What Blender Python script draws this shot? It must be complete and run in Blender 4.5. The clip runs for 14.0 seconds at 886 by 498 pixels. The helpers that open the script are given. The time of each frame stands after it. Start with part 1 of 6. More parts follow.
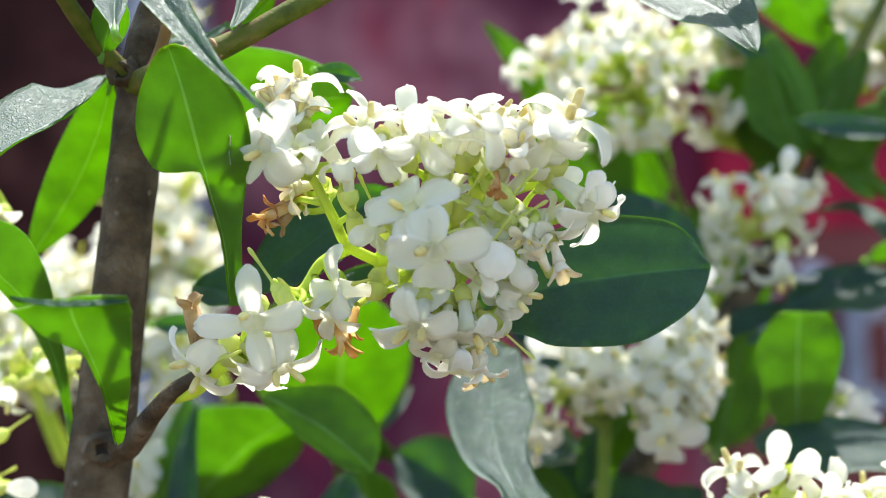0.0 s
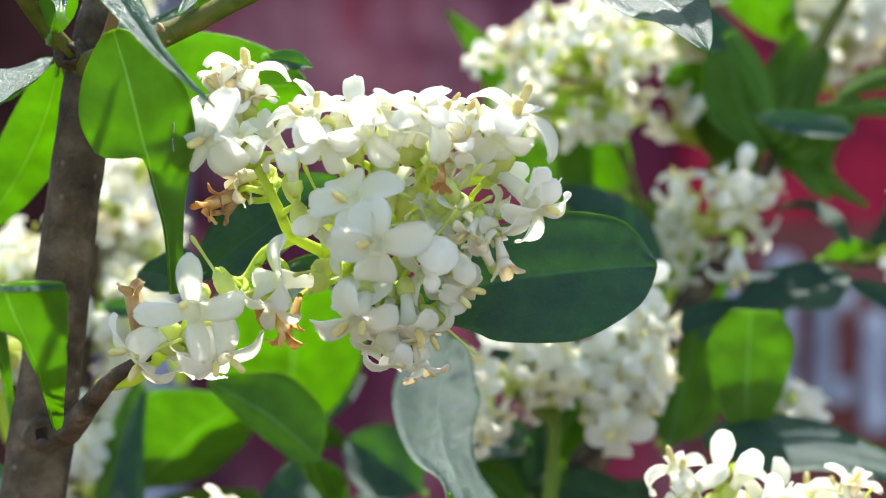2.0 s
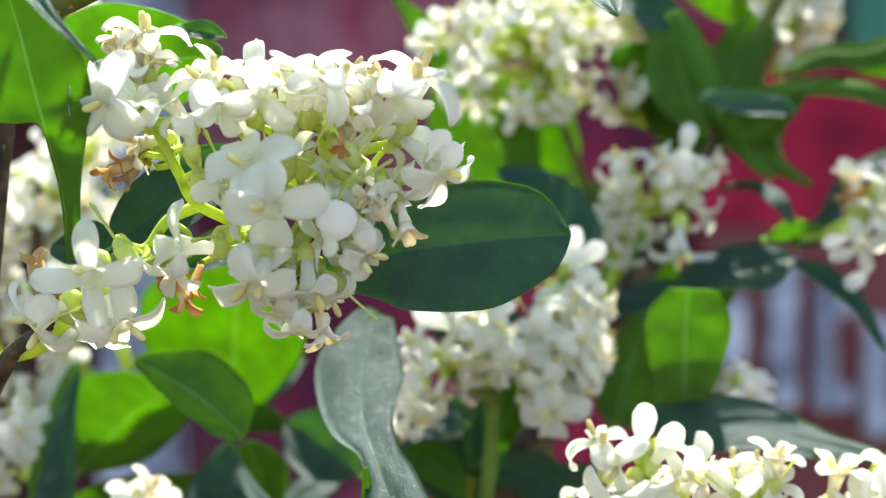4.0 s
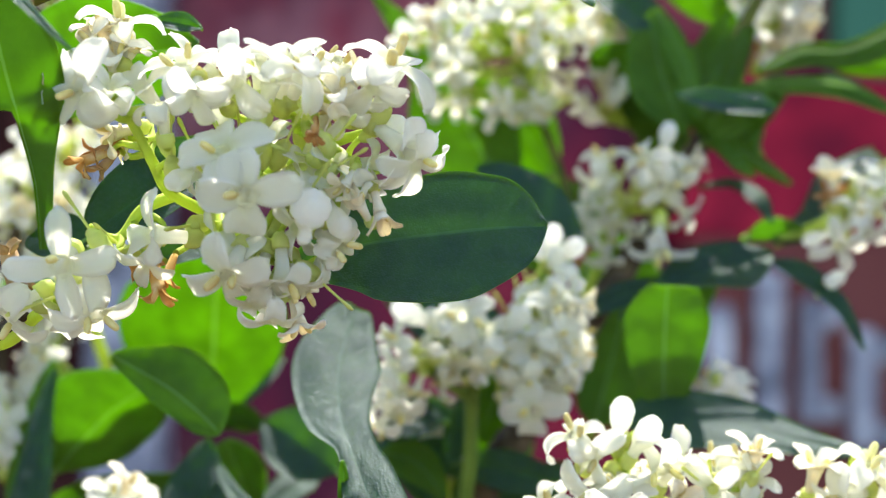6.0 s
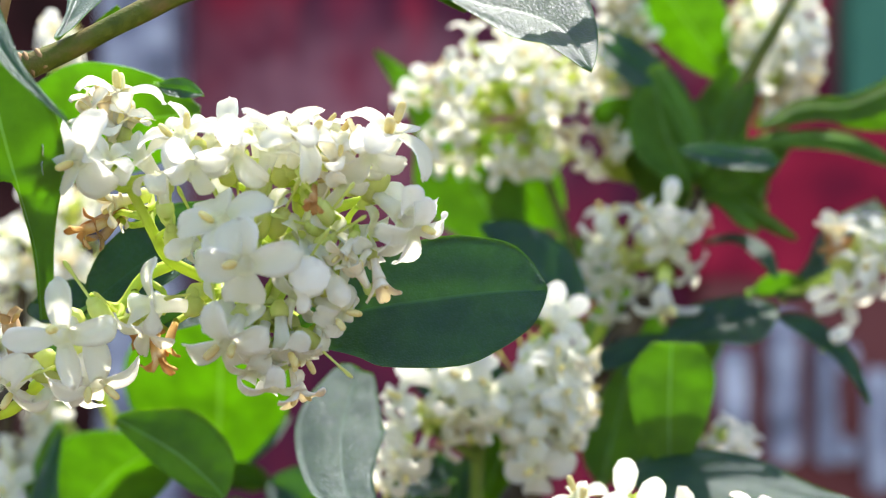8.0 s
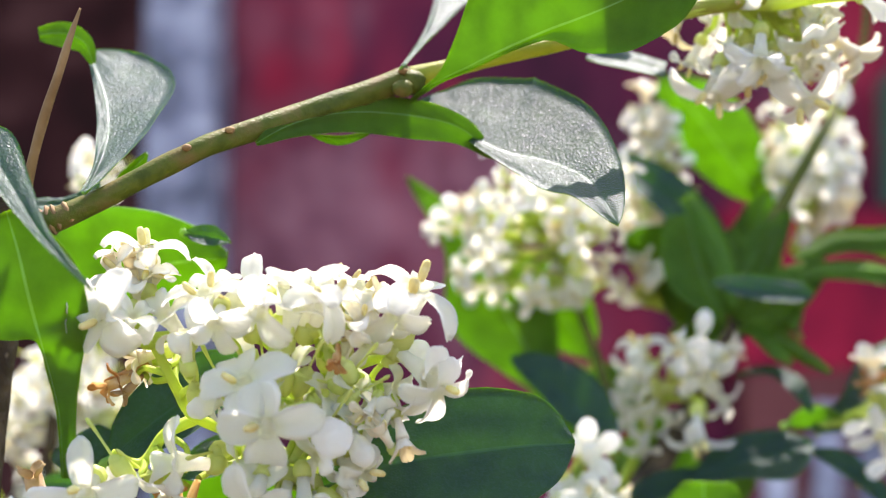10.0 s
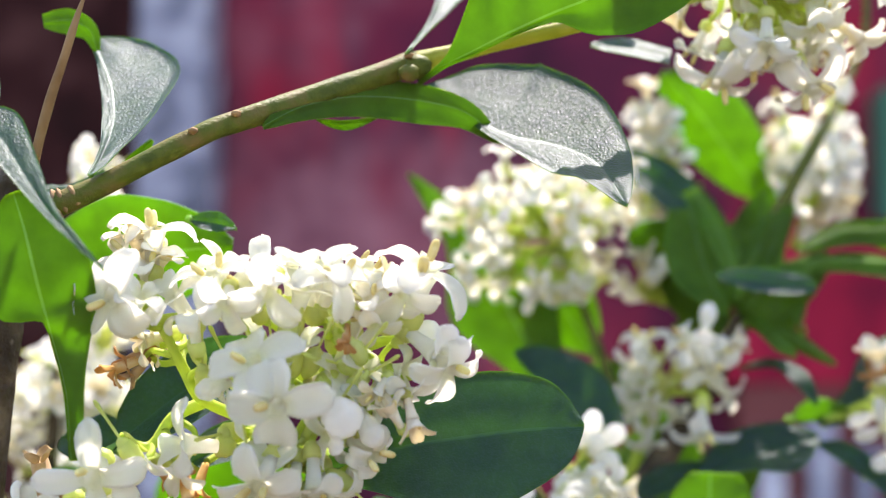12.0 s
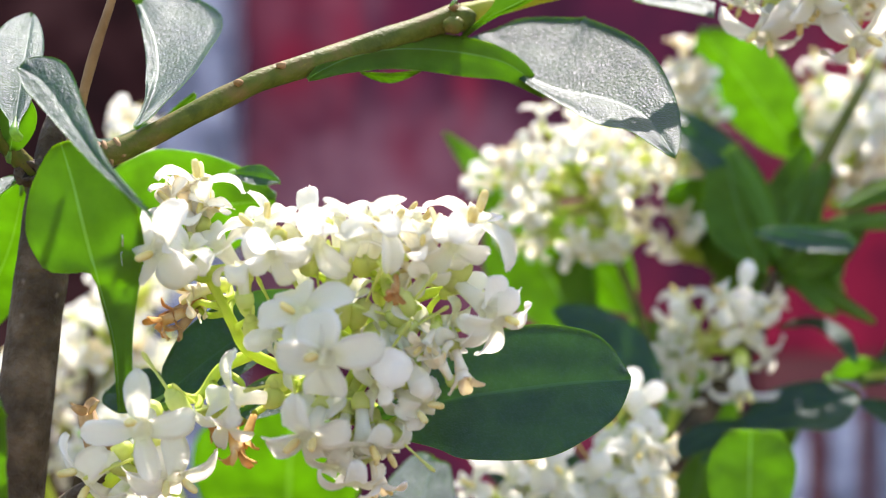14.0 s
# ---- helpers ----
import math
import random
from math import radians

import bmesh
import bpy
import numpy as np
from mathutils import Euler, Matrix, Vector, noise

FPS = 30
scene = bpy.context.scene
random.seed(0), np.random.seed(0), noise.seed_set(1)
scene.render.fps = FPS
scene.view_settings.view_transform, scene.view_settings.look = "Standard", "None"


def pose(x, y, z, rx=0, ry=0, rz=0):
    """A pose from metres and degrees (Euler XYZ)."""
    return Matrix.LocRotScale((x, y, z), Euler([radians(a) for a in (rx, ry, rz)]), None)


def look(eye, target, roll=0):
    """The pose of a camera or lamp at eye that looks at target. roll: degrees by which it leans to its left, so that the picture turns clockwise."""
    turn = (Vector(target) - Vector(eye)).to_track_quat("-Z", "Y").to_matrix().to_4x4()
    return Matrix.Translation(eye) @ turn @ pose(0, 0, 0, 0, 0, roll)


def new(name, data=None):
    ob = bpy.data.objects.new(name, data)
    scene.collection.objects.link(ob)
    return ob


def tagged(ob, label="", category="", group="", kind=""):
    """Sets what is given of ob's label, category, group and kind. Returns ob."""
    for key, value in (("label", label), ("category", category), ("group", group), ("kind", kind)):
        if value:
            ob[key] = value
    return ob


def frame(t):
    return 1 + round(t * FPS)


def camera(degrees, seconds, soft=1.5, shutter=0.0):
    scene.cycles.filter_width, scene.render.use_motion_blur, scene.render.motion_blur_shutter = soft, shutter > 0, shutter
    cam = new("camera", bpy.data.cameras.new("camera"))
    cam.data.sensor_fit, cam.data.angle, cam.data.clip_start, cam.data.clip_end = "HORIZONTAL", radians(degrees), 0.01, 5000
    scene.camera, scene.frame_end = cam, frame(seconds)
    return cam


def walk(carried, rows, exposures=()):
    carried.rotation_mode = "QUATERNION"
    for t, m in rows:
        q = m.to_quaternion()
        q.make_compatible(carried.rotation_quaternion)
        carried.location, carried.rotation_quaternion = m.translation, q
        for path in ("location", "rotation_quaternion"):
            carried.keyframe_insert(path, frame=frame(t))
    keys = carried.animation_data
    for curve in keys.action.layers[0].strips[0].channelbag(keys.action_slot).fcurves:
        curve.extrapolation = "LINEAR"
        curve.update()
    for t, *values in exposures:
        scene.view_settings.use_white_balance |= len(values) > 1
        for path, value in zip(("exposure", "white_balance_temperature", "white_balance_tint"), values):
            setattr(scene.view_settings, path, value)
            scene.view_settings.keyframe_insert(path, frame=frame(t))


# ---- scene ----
cam = camera(30, 14.0, soft=0.8)
cam.data.dof.use_dof = True
cam.data.dof.focus_distance = 0.154
cam.data.dof.aperture_fstop = 25.0
PATH = [
    (0, (0.00119, -0.00049, 1.29829), (-0.00078, 0.19950, 1.30003), -1.09),
    (0.5, (-0.00509, -0.00085, 1.29789), (-0.00789, 0.19913, 1.29838), -0.57),
    (1, (-0.00280, 0.00033, 1.29905), (-0.00324, 0.20032, 1.29916), 0.07),
    (1.5, (-0.00000, -0.00000, 1.30000), (-0.00000, 0.20000, 1.30000), 0.00),
    (2, (0.00404, 0.00036, 1.29939), (0.00504, 0.20036, 1.29883), 0.29),
    (2.5, (0.00613, 0.00031, 1.30031), (0.00671, 0.20031, 1.29970), 0.13),
    (2.8, (0.00733, 0.00095, 1.29922), (0.00878, 0.20094, 1.29757), 0.19),
    (3, (0.00899, 0.00125, 1.29847), (0.01013, 0.20125, 1.29737), 0.21),
    (3.2, (0.01070, 0.00122, 1.29787), (0.01137, 0.20122, 1.29769), 0.13),
    (3.5, (0.01340, 0.00228, 1.29700), (0.01305, 0.20228, 1.29682), -0.01),
    (3.6, (0.01328, 0.00330, 1.29666), (0.01271, 0.20330, 1.29660), -0.02),
    (3.7, (0.01351, 0.00271, 1.29573), (0.01318, 0.20271, 1.29592), 0.08),
    (5.8, (0.01403, 0.00168, 1.29449), (0.01518, 0.20166, 1.29659), -0.17),
    (6, (0.01480, 0.00287, 1.29308), (0.01612, 0.20285, 1.29561), 0.09),
    (6.5, (0.01643, 0.00372, 1.29169), (0.01946, 0.20369, 1.29298), -0.08),
    (7, (0.01652, 0.00401, 1.29356), (0.01929, 0.20398, 1.29547), -0.23),
    (7.2, (0.01613, 0.00249, 1.29515), (0.01697, 0.20246, 1.29863), -0.31),
    (9.3, (0.01652, 0.00361, 1.29542), (0.01488, 0.20326, 1.30714), -0.43),
    (9.5, (0.01720, 0.00399, 1.29868), (0.01328, 0.20351, 1.31200), -0.04),
    (10, (0.01769, 0.00323, 1.30212), (0.01231, 0.20239, 1.31957), -0.10),
    (10.5, (0.01692, 0.00095, 1.30488), (0.00829, 0.19956, 1.32676), 0.07),
    (11, (0.01769, 0.00104, 1.30238), (0.00716, 0.19954, 1.32443), -0.12),
    (11.5, (0.01628, 0.00366, 1.30029), (0.00833, 0.20258, 1.31949), -0.23),
    (12, (0.01612, 0.00414, 1.29861), (0.01175, 0.20310, 1.31851), -0.40),
    (12.1, (0.01538, 0.00417, 1.29863), (0.01055, 0.20319, 1.31782), -0.34),
    (12.5, (0.01414, 0.00481, 1.29938), (0.00824, 0.20387, 1.31782), -0.12),
    (13, (0.01550, 0.00472, 1.29642), (0.00803, 0.20364, 1.31580), -0.53),
    (13.5, (0.01438, 0.00608, 1.29723), (0.00835, 0.20520, 1.31497), -0.48),
    (14, (0.01340, 0.00495, 1.29696), (0.00682, 0.20417, 1.31336), -0.37),
]
walk(cam, [(t, look(eye, target, roll)) for t, eye, target, roll in PATH], [(0, 1.67, 6600, 9), (7.2, 1.66, 6600, 9), (9.3, 1.78, 6750, 21), (14, 1.78, 6750, 21)])

# ---- light ----
SUN_ELEVATION, SUN_AZIMUTH = radians(64), radians(12)  # azimuth from +y towards +x
world = bpy.data.worlds.new("world")
scene.world = world
world.use_nodes = True
sky = world.node_tree.nodes.new("ShaderNodeTexSky")
sky.sky_type, sky.sun_disc = "NISHITA", False
sky.sun_elevation, sky.sun_rotation = SUN_ELEVATION, SUN_AZIMUTH
world.node_tree.links.new(sky.outputs[0], world.node_tree.nodes["Background"].inputs[0])
world.node_tree.nodes["Background"].inputs[1].default_value = 0.15
sun = new("sun", bpy.data.lights.new("sun", "SUN"))
sun.data.energy, sun.data.angle, sun.data.color = 3.8, radians(0.6), (1.0, 0.95, 0.87)
sun_from = Vector((math.sin(SUN_AZIMUTH) * math.cos(SUN_ELEVATION), math.cos(SUN_AZIMUTH) * math.cos(SUN_ELEVATION), math.sin(SUN_ELEVATION)))
sun.matrix_world = look(sun_from * 5, (0, 0, 0))


# ---- materials ----
def shader(name):
    mat = bpy.data.materials.new(name)
    mat.use_nodes = True
    return mat, mat.node_tree.nodes, mat.node_tree.links, mat.node_tree.nodes["Principled BSDF"]


def noise_mix(nodes, links, scale, stops, detail=4, coord="Object"):
    """A colour ramp driven by noise at a real-world scale (per metre)."""
    tc = nodes.new("ShaderNodeTexCoord")
    tex = nodes.new("ShaderNodeTexNoise")
    tex.inputs["Scale"].default_value, tex.inputs["Detail"].default_value = scale, detail
    links.new(tc.outputs[coord], tex.inputs["Vector"])
    ramp = nodes.new("ShaderNodeValToRGB")
    while len(ramp.color_ramp.elements) < len(stops):
        ramp.color_ramp.elements.new(0.5)
    for el, (pos, col) in zip(ramp.color_ramp.elements, stops):
        el.position, el.color = pos, (*col, 1)
    links.new(tex.outputs["Fac"], ramp.inputs["Fac"])
    return ramp.outputs["Color"], tex.outputs["Fac"]


def bump(nodes, links, bsdf, scale, strength, distance, detail=3):
    tc = nodes.new("ShaderNodeTexCoord")
    tex = nodes.new("ShaderNodeTexNoise")
    tex.inputs["Scale"].default_value, tex.inputs["Detail"].default_value = scale, detail
    links.new(tc.outputs["Object"], tex.inputs["Vector"])
    bm = nodes.new("ShaderNodeBump")
    bm.inputs["Strength"].default_value, bm.inputs["Distance"].default_value = strength, distance
    links.new(tex.outputs["Fac"], bm.inputs["Height"])
    links.new(bm.outputs["Normal"], bsdf.inputs["Normal"])
    return tex


def varied(nodes, links, colour, amount=0.25):
    """Each object a little lighter, darker or yellower than the next."""
    info = nodes.new("ShaderNodeObjectInfo")
    hsv = nodes.new("ShaderNodeHueSaturation")
    val = nodes.new("ShaderNodeMapRange")
    val.inputs["To Min"].default_value, val.inputs["To Max"].default_value = 1 - amount, 1 + amount
    hue = nodes.new("ShaderNodeMapRange")
    hue.inputs["To Min"].default_value, hue.inputs["To Max"].default_value = 0.485, 0.51
    links.new(info.outputs["Random"], val.inputs["Value"])
    links.new(info.outputs["Random"], hue.inputs["Value"])
    links.new(val.outputs[0], hsv.inputs["Value"])
    links.new(hue.outputs[0], hsv.inputs["Hue"])
    links.new(colour, hsv.inputs["Color"])
    return hsv.outputs["Color"]


def see_through(mat, colour, share, grainy=0):
    """Mixes in light that passes through a thin sheet."""
    nodes, links = mat.node_tree.nodes, mat.node_tree.links
    tr = nodes.new("ShaderNodeBsdfTranslucent")
    tr.inputs["Color"].default_value = (*colour, 1)
    if grainy:
        col, _ = noise_mix(nodes, links, grainy, [(0.3, tuple(c * 0.74 for c in colour)), (0.66, tuple(min(1, c * 1.08) for c in colour))], 9)
        links.new(col, tr.inputs["Color"])
    mix = nodes.new("ShaderNodeMixShader")
    mix.inputs[0].default_value = share
    links.new(nodes["Principled BSDF"].outputs[0], mix.inputs[1])
    links.new(tr.outputs[0], mix.inputs[2])
    links.new(mix.outputs[0], nodes["Material Output"].inputs["Surface"])
    return tr


def leaf_material(name, dark, light, rough, through_colour, share, grain, spec=0.5, sheen=0.0, glint=0.0):
    mat, nodes, links, b = shader(name)
    col, _ = noise_mix(nodes, links, 160, [(0.3, dark), (0.7, light)])
    links.new(varied(nodes, links, col), b.inputs["Base Color"])
    _, fine = noise_mix(nodes, links, 2300, [(0, (0, 0, 0)), (1, (1, 1, 1))], 6)
    # Pale speckles mixed into the colour to imitate the sun's silvery sheen.
    if glint:
        glint_mask = nodes.new("ShaderNodeMapRange")
        glint_mask.inputs["From Min"].default_value, glint_mask.inputs["From Max"].default_value = 0.48, 0.62
        glint_mask.inputs["To Max"].default_value = glint
        links.new(fine, glint_mask.inputs["Value"])
        pale = nodes.new("ShaderNodeMix")
        pale.data_type = "RGBA"
        pale.inputs["B"].default_value = (0.20, 0.25, 0.26, 1)
        links.new(glint_mask.outputs[0], pale.inputs["Factor"])
        links.new(b.inputs["Base Color"].links[0].from_socket, pale.inputs["A"])
        links.new(pale.outputs["Result"], b.inputs["Base Color"])
    mottle = nodes.new("ShaderNodeMapRange")
    mottle.inputs["From Min"].default_value, mottle.inputs["From Max"].default_value = 0.35, 0.65
    mottle.inputs["To Min"].default_value, mottle.inputs["To Max"].default_value = rough - 0.13, rough + 0.12
    links.new(fine, mottle.inputs["Value"])
    links.new(mottle.outputs[0], b.inputs["Roughness"])
    b.inputs["Specular IOR Level"].default_value = spec
    b.inputs["Sheen Weight"].default_value = sheen
    b.inputs["Sheen Roughness"].default_value = 0.45
    b.inputs["Sheen Tint"].default_value = (0.70, 0.95, 0.92, 1)
    b.inputs["Specular Tint"].default_value = (0.72, 0.90, 1.0, 1)
    bump(nodes, links, b, 5000, grain, 0.00016, 1)
    see_through(mat, through_colour, share, 300)
    return mat


LEAF_TOP = leaf_material("leaf_upper_side", (0.003, 0.020, 0.014), (0.007, 0.034, 0.022), 0.48, (0.30, 0.62, 0.022), 0.38, 1.0, 0.45, 0.07, 0.11)
LEAF_UNDER = leaf_material("leaf_lower_side", (0.075, 0.16, 0.030), (0.12, 0.22, 0.040), 0.65, (0.42, 0.72, 0.018), 0.60, 0.3, 0.06)
RIB = leaf_material("leaf_rib", (0.16, 0.30, 0.07), (0.24, 0.40, 0.10), 0.5, (0.62, 0.92, 0.16), 0.55, 0.2)

RIB_TOP = leaf_material("leaf_rib_upper_side", (0.010, 0.045, 0.026), (0.018, 0.065, 0.034), 0.5, (0.36, 0.70, 0.08), 0.36, 0.2)


def plain_material(name, stops, scale, rough, grain=0.3, grain_scale=2000, distance=0.0002, share=0.0, through_colour=(1, 1, 1), vary=0.0, spec=0.25, detail=5):
    mat, nodes, links, b = shader(name)
    col, _ = noise_mix(nodes, links, scale, stops, detail)
    links.new(varied(nodes, links, col, vary) if vary else col, b.inputs["Base Color"])
    b.inputs["Roughness"].default_value = rough
    b.inputs["Specular IOR Level"].default_value = spec
    if grain:
        bump(nodes, links, b, grain_scale, grain, distance)
    if share:
        see_through(mat, through_colour, share)
    return mat


def petal_material():
    """White petals, greenish cream towards the throat."""
    mat, nodes, links, b = shader("petal")
    tc = nodes.new("ShaderNodeTexCoord")
    far = nodes.new("ShaderNodeVectorMath")
    far.operation = "LENGTH"
    links.new(tc.outputs["Object"], far.inputs[0])
    ramp = nodes.new("ShaderNodeValToRGB")
    span = nodes.new("ShaderNodeMapRange")
    span.inputs["From Max"].default_value = 0.004
    links.new(far.outputs["Value"], span.inputs["Value"])
    links.new(span.outputs[0], ramp.inputs["Fac"])
    for el, (pos, col) in zip(ramp.color_ramp.elements, ((0.14, (0.68, 0.71, 0.34, 1)), (0.46, (0.82, 0.825, 0.78, 1)))):
        el.position, el.color = pos, col
    spots, _ = noise_mix(nodes, links, 420, [(0.35, (0.93, 0.92, 0.86)), (0.6, (1, 1, 1))], 5)
    mul = nodes.new("ShaderNodeMix")
    mul.data_type, mul.blend_type = "RGBA", "MULTIPLY"
    mul.inputs["Factor"].default_value = 1.0
    links.new(ramp.outputs["Color"], mul.inputs["A"])
    links.new(spots, mul.inputs["B"])
    links.new(varied(nodes, links, mul.outputs["Result"], 0.05), b.inputs["Base Color"])
    b.inputs["Roughness"].default_value = 0.5
    b.inputs["Specular IOR Level"].default_value = 0.35
    bump(nodes, links, b, 1500, 0.35, 0.0003)
    see_through(mat, (0.975, 0.97, 0.90), 0.75)
    return mat


PETAL = petal_material()
CALYX = plain_material("calyx", [(0.3, (0.50, 0.58, 0.15)), (0.7, (0.70, 0.74, 0.30))], 400, 0.5, 0.2, share=0.5, through_colour=(0.88, 0.92, 0.34), vary=0.2)
ANTHER = plain_material("anther", [(0.3, (0.66, 0.54, 0.16)), (0.7, (0.84, 0.77, 0.38))], 900, 0.7, 0.4, share=0.15, through_colour=(0.9, 0.8, 0.3), vary=0.2)
BROWN = plain_material("dried_petal", [(0.3, (0.34, 0.20, 0.09)), (0.55, (0.50, 0.34, 0.17)), (0.75, (0.60, 0.48, 0.30))], 350, 0.8, 0.6, share=0.25, through_colour=(0.8, 0.55, 0.25), vary=0.2)
WITHERED = plain_material("withered_petal", [(0.3, (0.44, 0.20, 0.05)), (0.55, (0.60, 0.36, 0.12)), (0.72, (0.66, 0.52, 0.30))], 350, 0.75, 0.6, share=0.25, through_colour=(0.9, 0.5, 0.15), vary=0.3)
TAN = plain_material("tan_petal", [(0.3, (0.80, 0.74, 0.54)), (0.7, (0.92, 0.89, 0.76))], 400, 0.7, 0.6, share=0.35, through_colour=(0.95, 0.88, 0.62), vary=0.06)
GREEN_STALK = plain_material("green_stalk", [(0.3, (0.40, 0.54, 0.05)), (0.7, (0.60, 0.70, 0.12))], 300, 0.45, 0.3, share=0.4, through_colour=(0.78, 0.92, 0.2))
YOUNG = plain_material("young_shoot_skin", [(0.3, (0.17, 0.20, 0.02)), (0.55, (0.28, 0.29, 0.035)), (0.75, (0.38, 0.29, 0.09))], 420, 0.5, 0.35, 2600, 0.0003, share=0.25, through_colour=(0.8, 0.85, 0.15), detail=8, spec=0.2)
# Darker copy of the green stalk: the back cluster's shade is in its colour.
SHADED_STALK = plain_material("shaded_green_stalk", [(0.3, (0.09, 0.16, 0.02)), (0.7, (0.16, 0.24, 0.04))], 300, 0.5, 0.3, share=0.15, through_colour=(0.5, 0.7, 0.1))
TWIG = plain_material("olive_twig_bark", [(0.3, (0.050, 0.066, 0.006)), (0.5, (0.088, 0.104, 0.011)), (0.72, (0.145, 0.105, 0.030))], 420, 0.55, 0.35, 2600, 0.0003, detail=8, spec=0.15)
BARK = plain_material("brown_bark", [(0.3, (0.034, 0.023, 0.012)), (0.5, (0.074, 0.053, 0.028)), (0.72, (0.15, 0.112, 0.068))], 300, 0.75, 0.9, 900, 0.0008, detail=9)
nodes, links = BARK.node_tree.nodes, BARK.node_tree.links
spots = nodes.new("ShaderNodeTexVoronoi")
spots.inputs["Scale"].default_value = 420
links.new(nodes.new("ShaderNodeTexCoord").outputs["Object"], spots.inputs["Vector"])
edge = nodes.new("ShaderNodeValToRGB")
edge.color_ramp.elements[0].position, edge.color_ramp.elements[0].color = 0.05, (1, 1, 1, 1)
edge.color_ramp.elements[1].position, edge.color_ramp.elements[1].color = 0.16, (0, 0, 0, 1)
links.new(spots.outputs["Distance"], edge.inputs["Fac"])
pale = nodes.new("ShaderNodeMix")
pale.data_type = "RGBA"
pale.inputs["B"].default_value = (0.15, 0.12, 0.08, 1)
links.new(edge.outputs["Color"], pale.inputs["Factor"])
base_in = nodes["Principled BSDF"].inputs["Base Color"]
links.new(base_in.links[0].from_socket, pale.inputs["A"])
links.new(pale.outputs["Result"], base_in)
# Near-black colour that stands in for the shade inside a knot's hole.
HOLLOW_SHADE = plain_material("hollow_shade", [(0.3, (0.008, 0.005, 0.004)), (0.7, (0.03, 0.02, 0.012))], 500, 0.9, 0.6, 900, 0.0004)
DEAD = plain_material("dead_wood", [(0.3, (0.18, 0.10, 0.035)), (0.7, (0.32, 0.20, 0.085))], 240, 0.75, 0.5, 800, 0.0004)

# ---- builders ----


def mesh_of(name, bm, mats):
    me = bpy.data.meshes.new(name)
    bm.normal_update()
    bm.to_mesh(me)
    bm.free()
    for m in mats:
        me.materials.append(m)
    for p in me.polygons:
        p.use_smooth = True
    return me


def part(name, bm, mats, parent, label=""):
    """Links a bmesh as one mesh object under a thing or a part; its vertices are in world metres."""
    ob = new(name, mesh_of(name, bm, mats if isinstance(mats, (list, tuple)) else [mats]))
    ob.parent = parent
    ob.matrix_parent_inverse = parent.matrix_world.inverted() if parent else Matrix()
    return tagged(ob, label)


def smooth_line(points, radii, steps=6):
    """Points and radii along a rounded line through the given ones."""
    ps = [Vector(p) for p in points]
    out = []
    for i in range(len(ps) - 1):
        a, b, c, d = ps[max(i - 1, 0)], ps[i], ps[i + 1], ps[min(i + 2, len(ps) - 1)]
        for k in range(steps):
            t = k / steps
            p = 0.5 * ((2 * b) + (c - a) * t + (2 * a - 5 * b + 4 * c - d) * t * t + (3 * b - a - 3 * c + d) * t ** 3)
            out.append((p, radii[i] * (1 - t) + radii[i + 1] * t))
    out.append((ps[-1], radii[-1]))
    return out


def tube(bm, points, radii, sides=10, steps=6, rough=0.0, mat=0):
    line = smooth_line(points, radii, steps)
    rings, side = [], None
    for i, (p, r) in enumerate(line):
        ahead = (line[min(i + 1, len(line) - 1)][0] - line[max(i - 1, 0)][0]).normalized()
        side = ahead.orthogonal().normalized() if side is None else (side - ahead * side.dot(ahead)).normalized()
        up = ahead.cross(side)
        ring = []
        for k in range(sides):
            a = 2 * math.pi * k / sides
            w = 1 + rough * noise.noise(p * 260 + Vector((math.cos(a), math.sin(a), 0)) * 1.3)
            ring.append(bm.verts.new(p + (side * math.cos(a) + up * math.sin(a)) * r * w))
        rings.append(ring)
    for a, b in zip(rings, rings[1:]):
        for k in range(sides):
            bm.faces.new((a[k], a[(k + 1) % sides], b[(k + 1) % sides], b[k])).material_index = mat
    for ring, flip in ((rings[0], True), (rings[-1], False)):
        bm.faces.new(ring[::-1] if flip else ring).material_index = mat
    return bm


def lump(bm, centre, size, mat=0, seg=8):
    """A small uneven knob."""
    made = bmesh.ops.create_uvsphere(bm, u_segments=seg, v_segments=max(5, seg - 2), radius=1)
    for v in made["verts"]:
        w = 1 + 0.25 * noise.noise(v.co * 2 + Vector(centre) * 500)
        v.co = Vector(centre) + Vector((v.co.x * size[0], v.co.y * size[1], v.co.z * size[2])) * w
    for fc in {fc for v in made["verts"] for fc in v.link_faces}:
        fc.material_index = mat


ACROSS = (-1, -0.83, -0.62, -0.40, -0.19, -0.028, 0.028, 0.19, 0.40, 0.62, 0.83, 1)


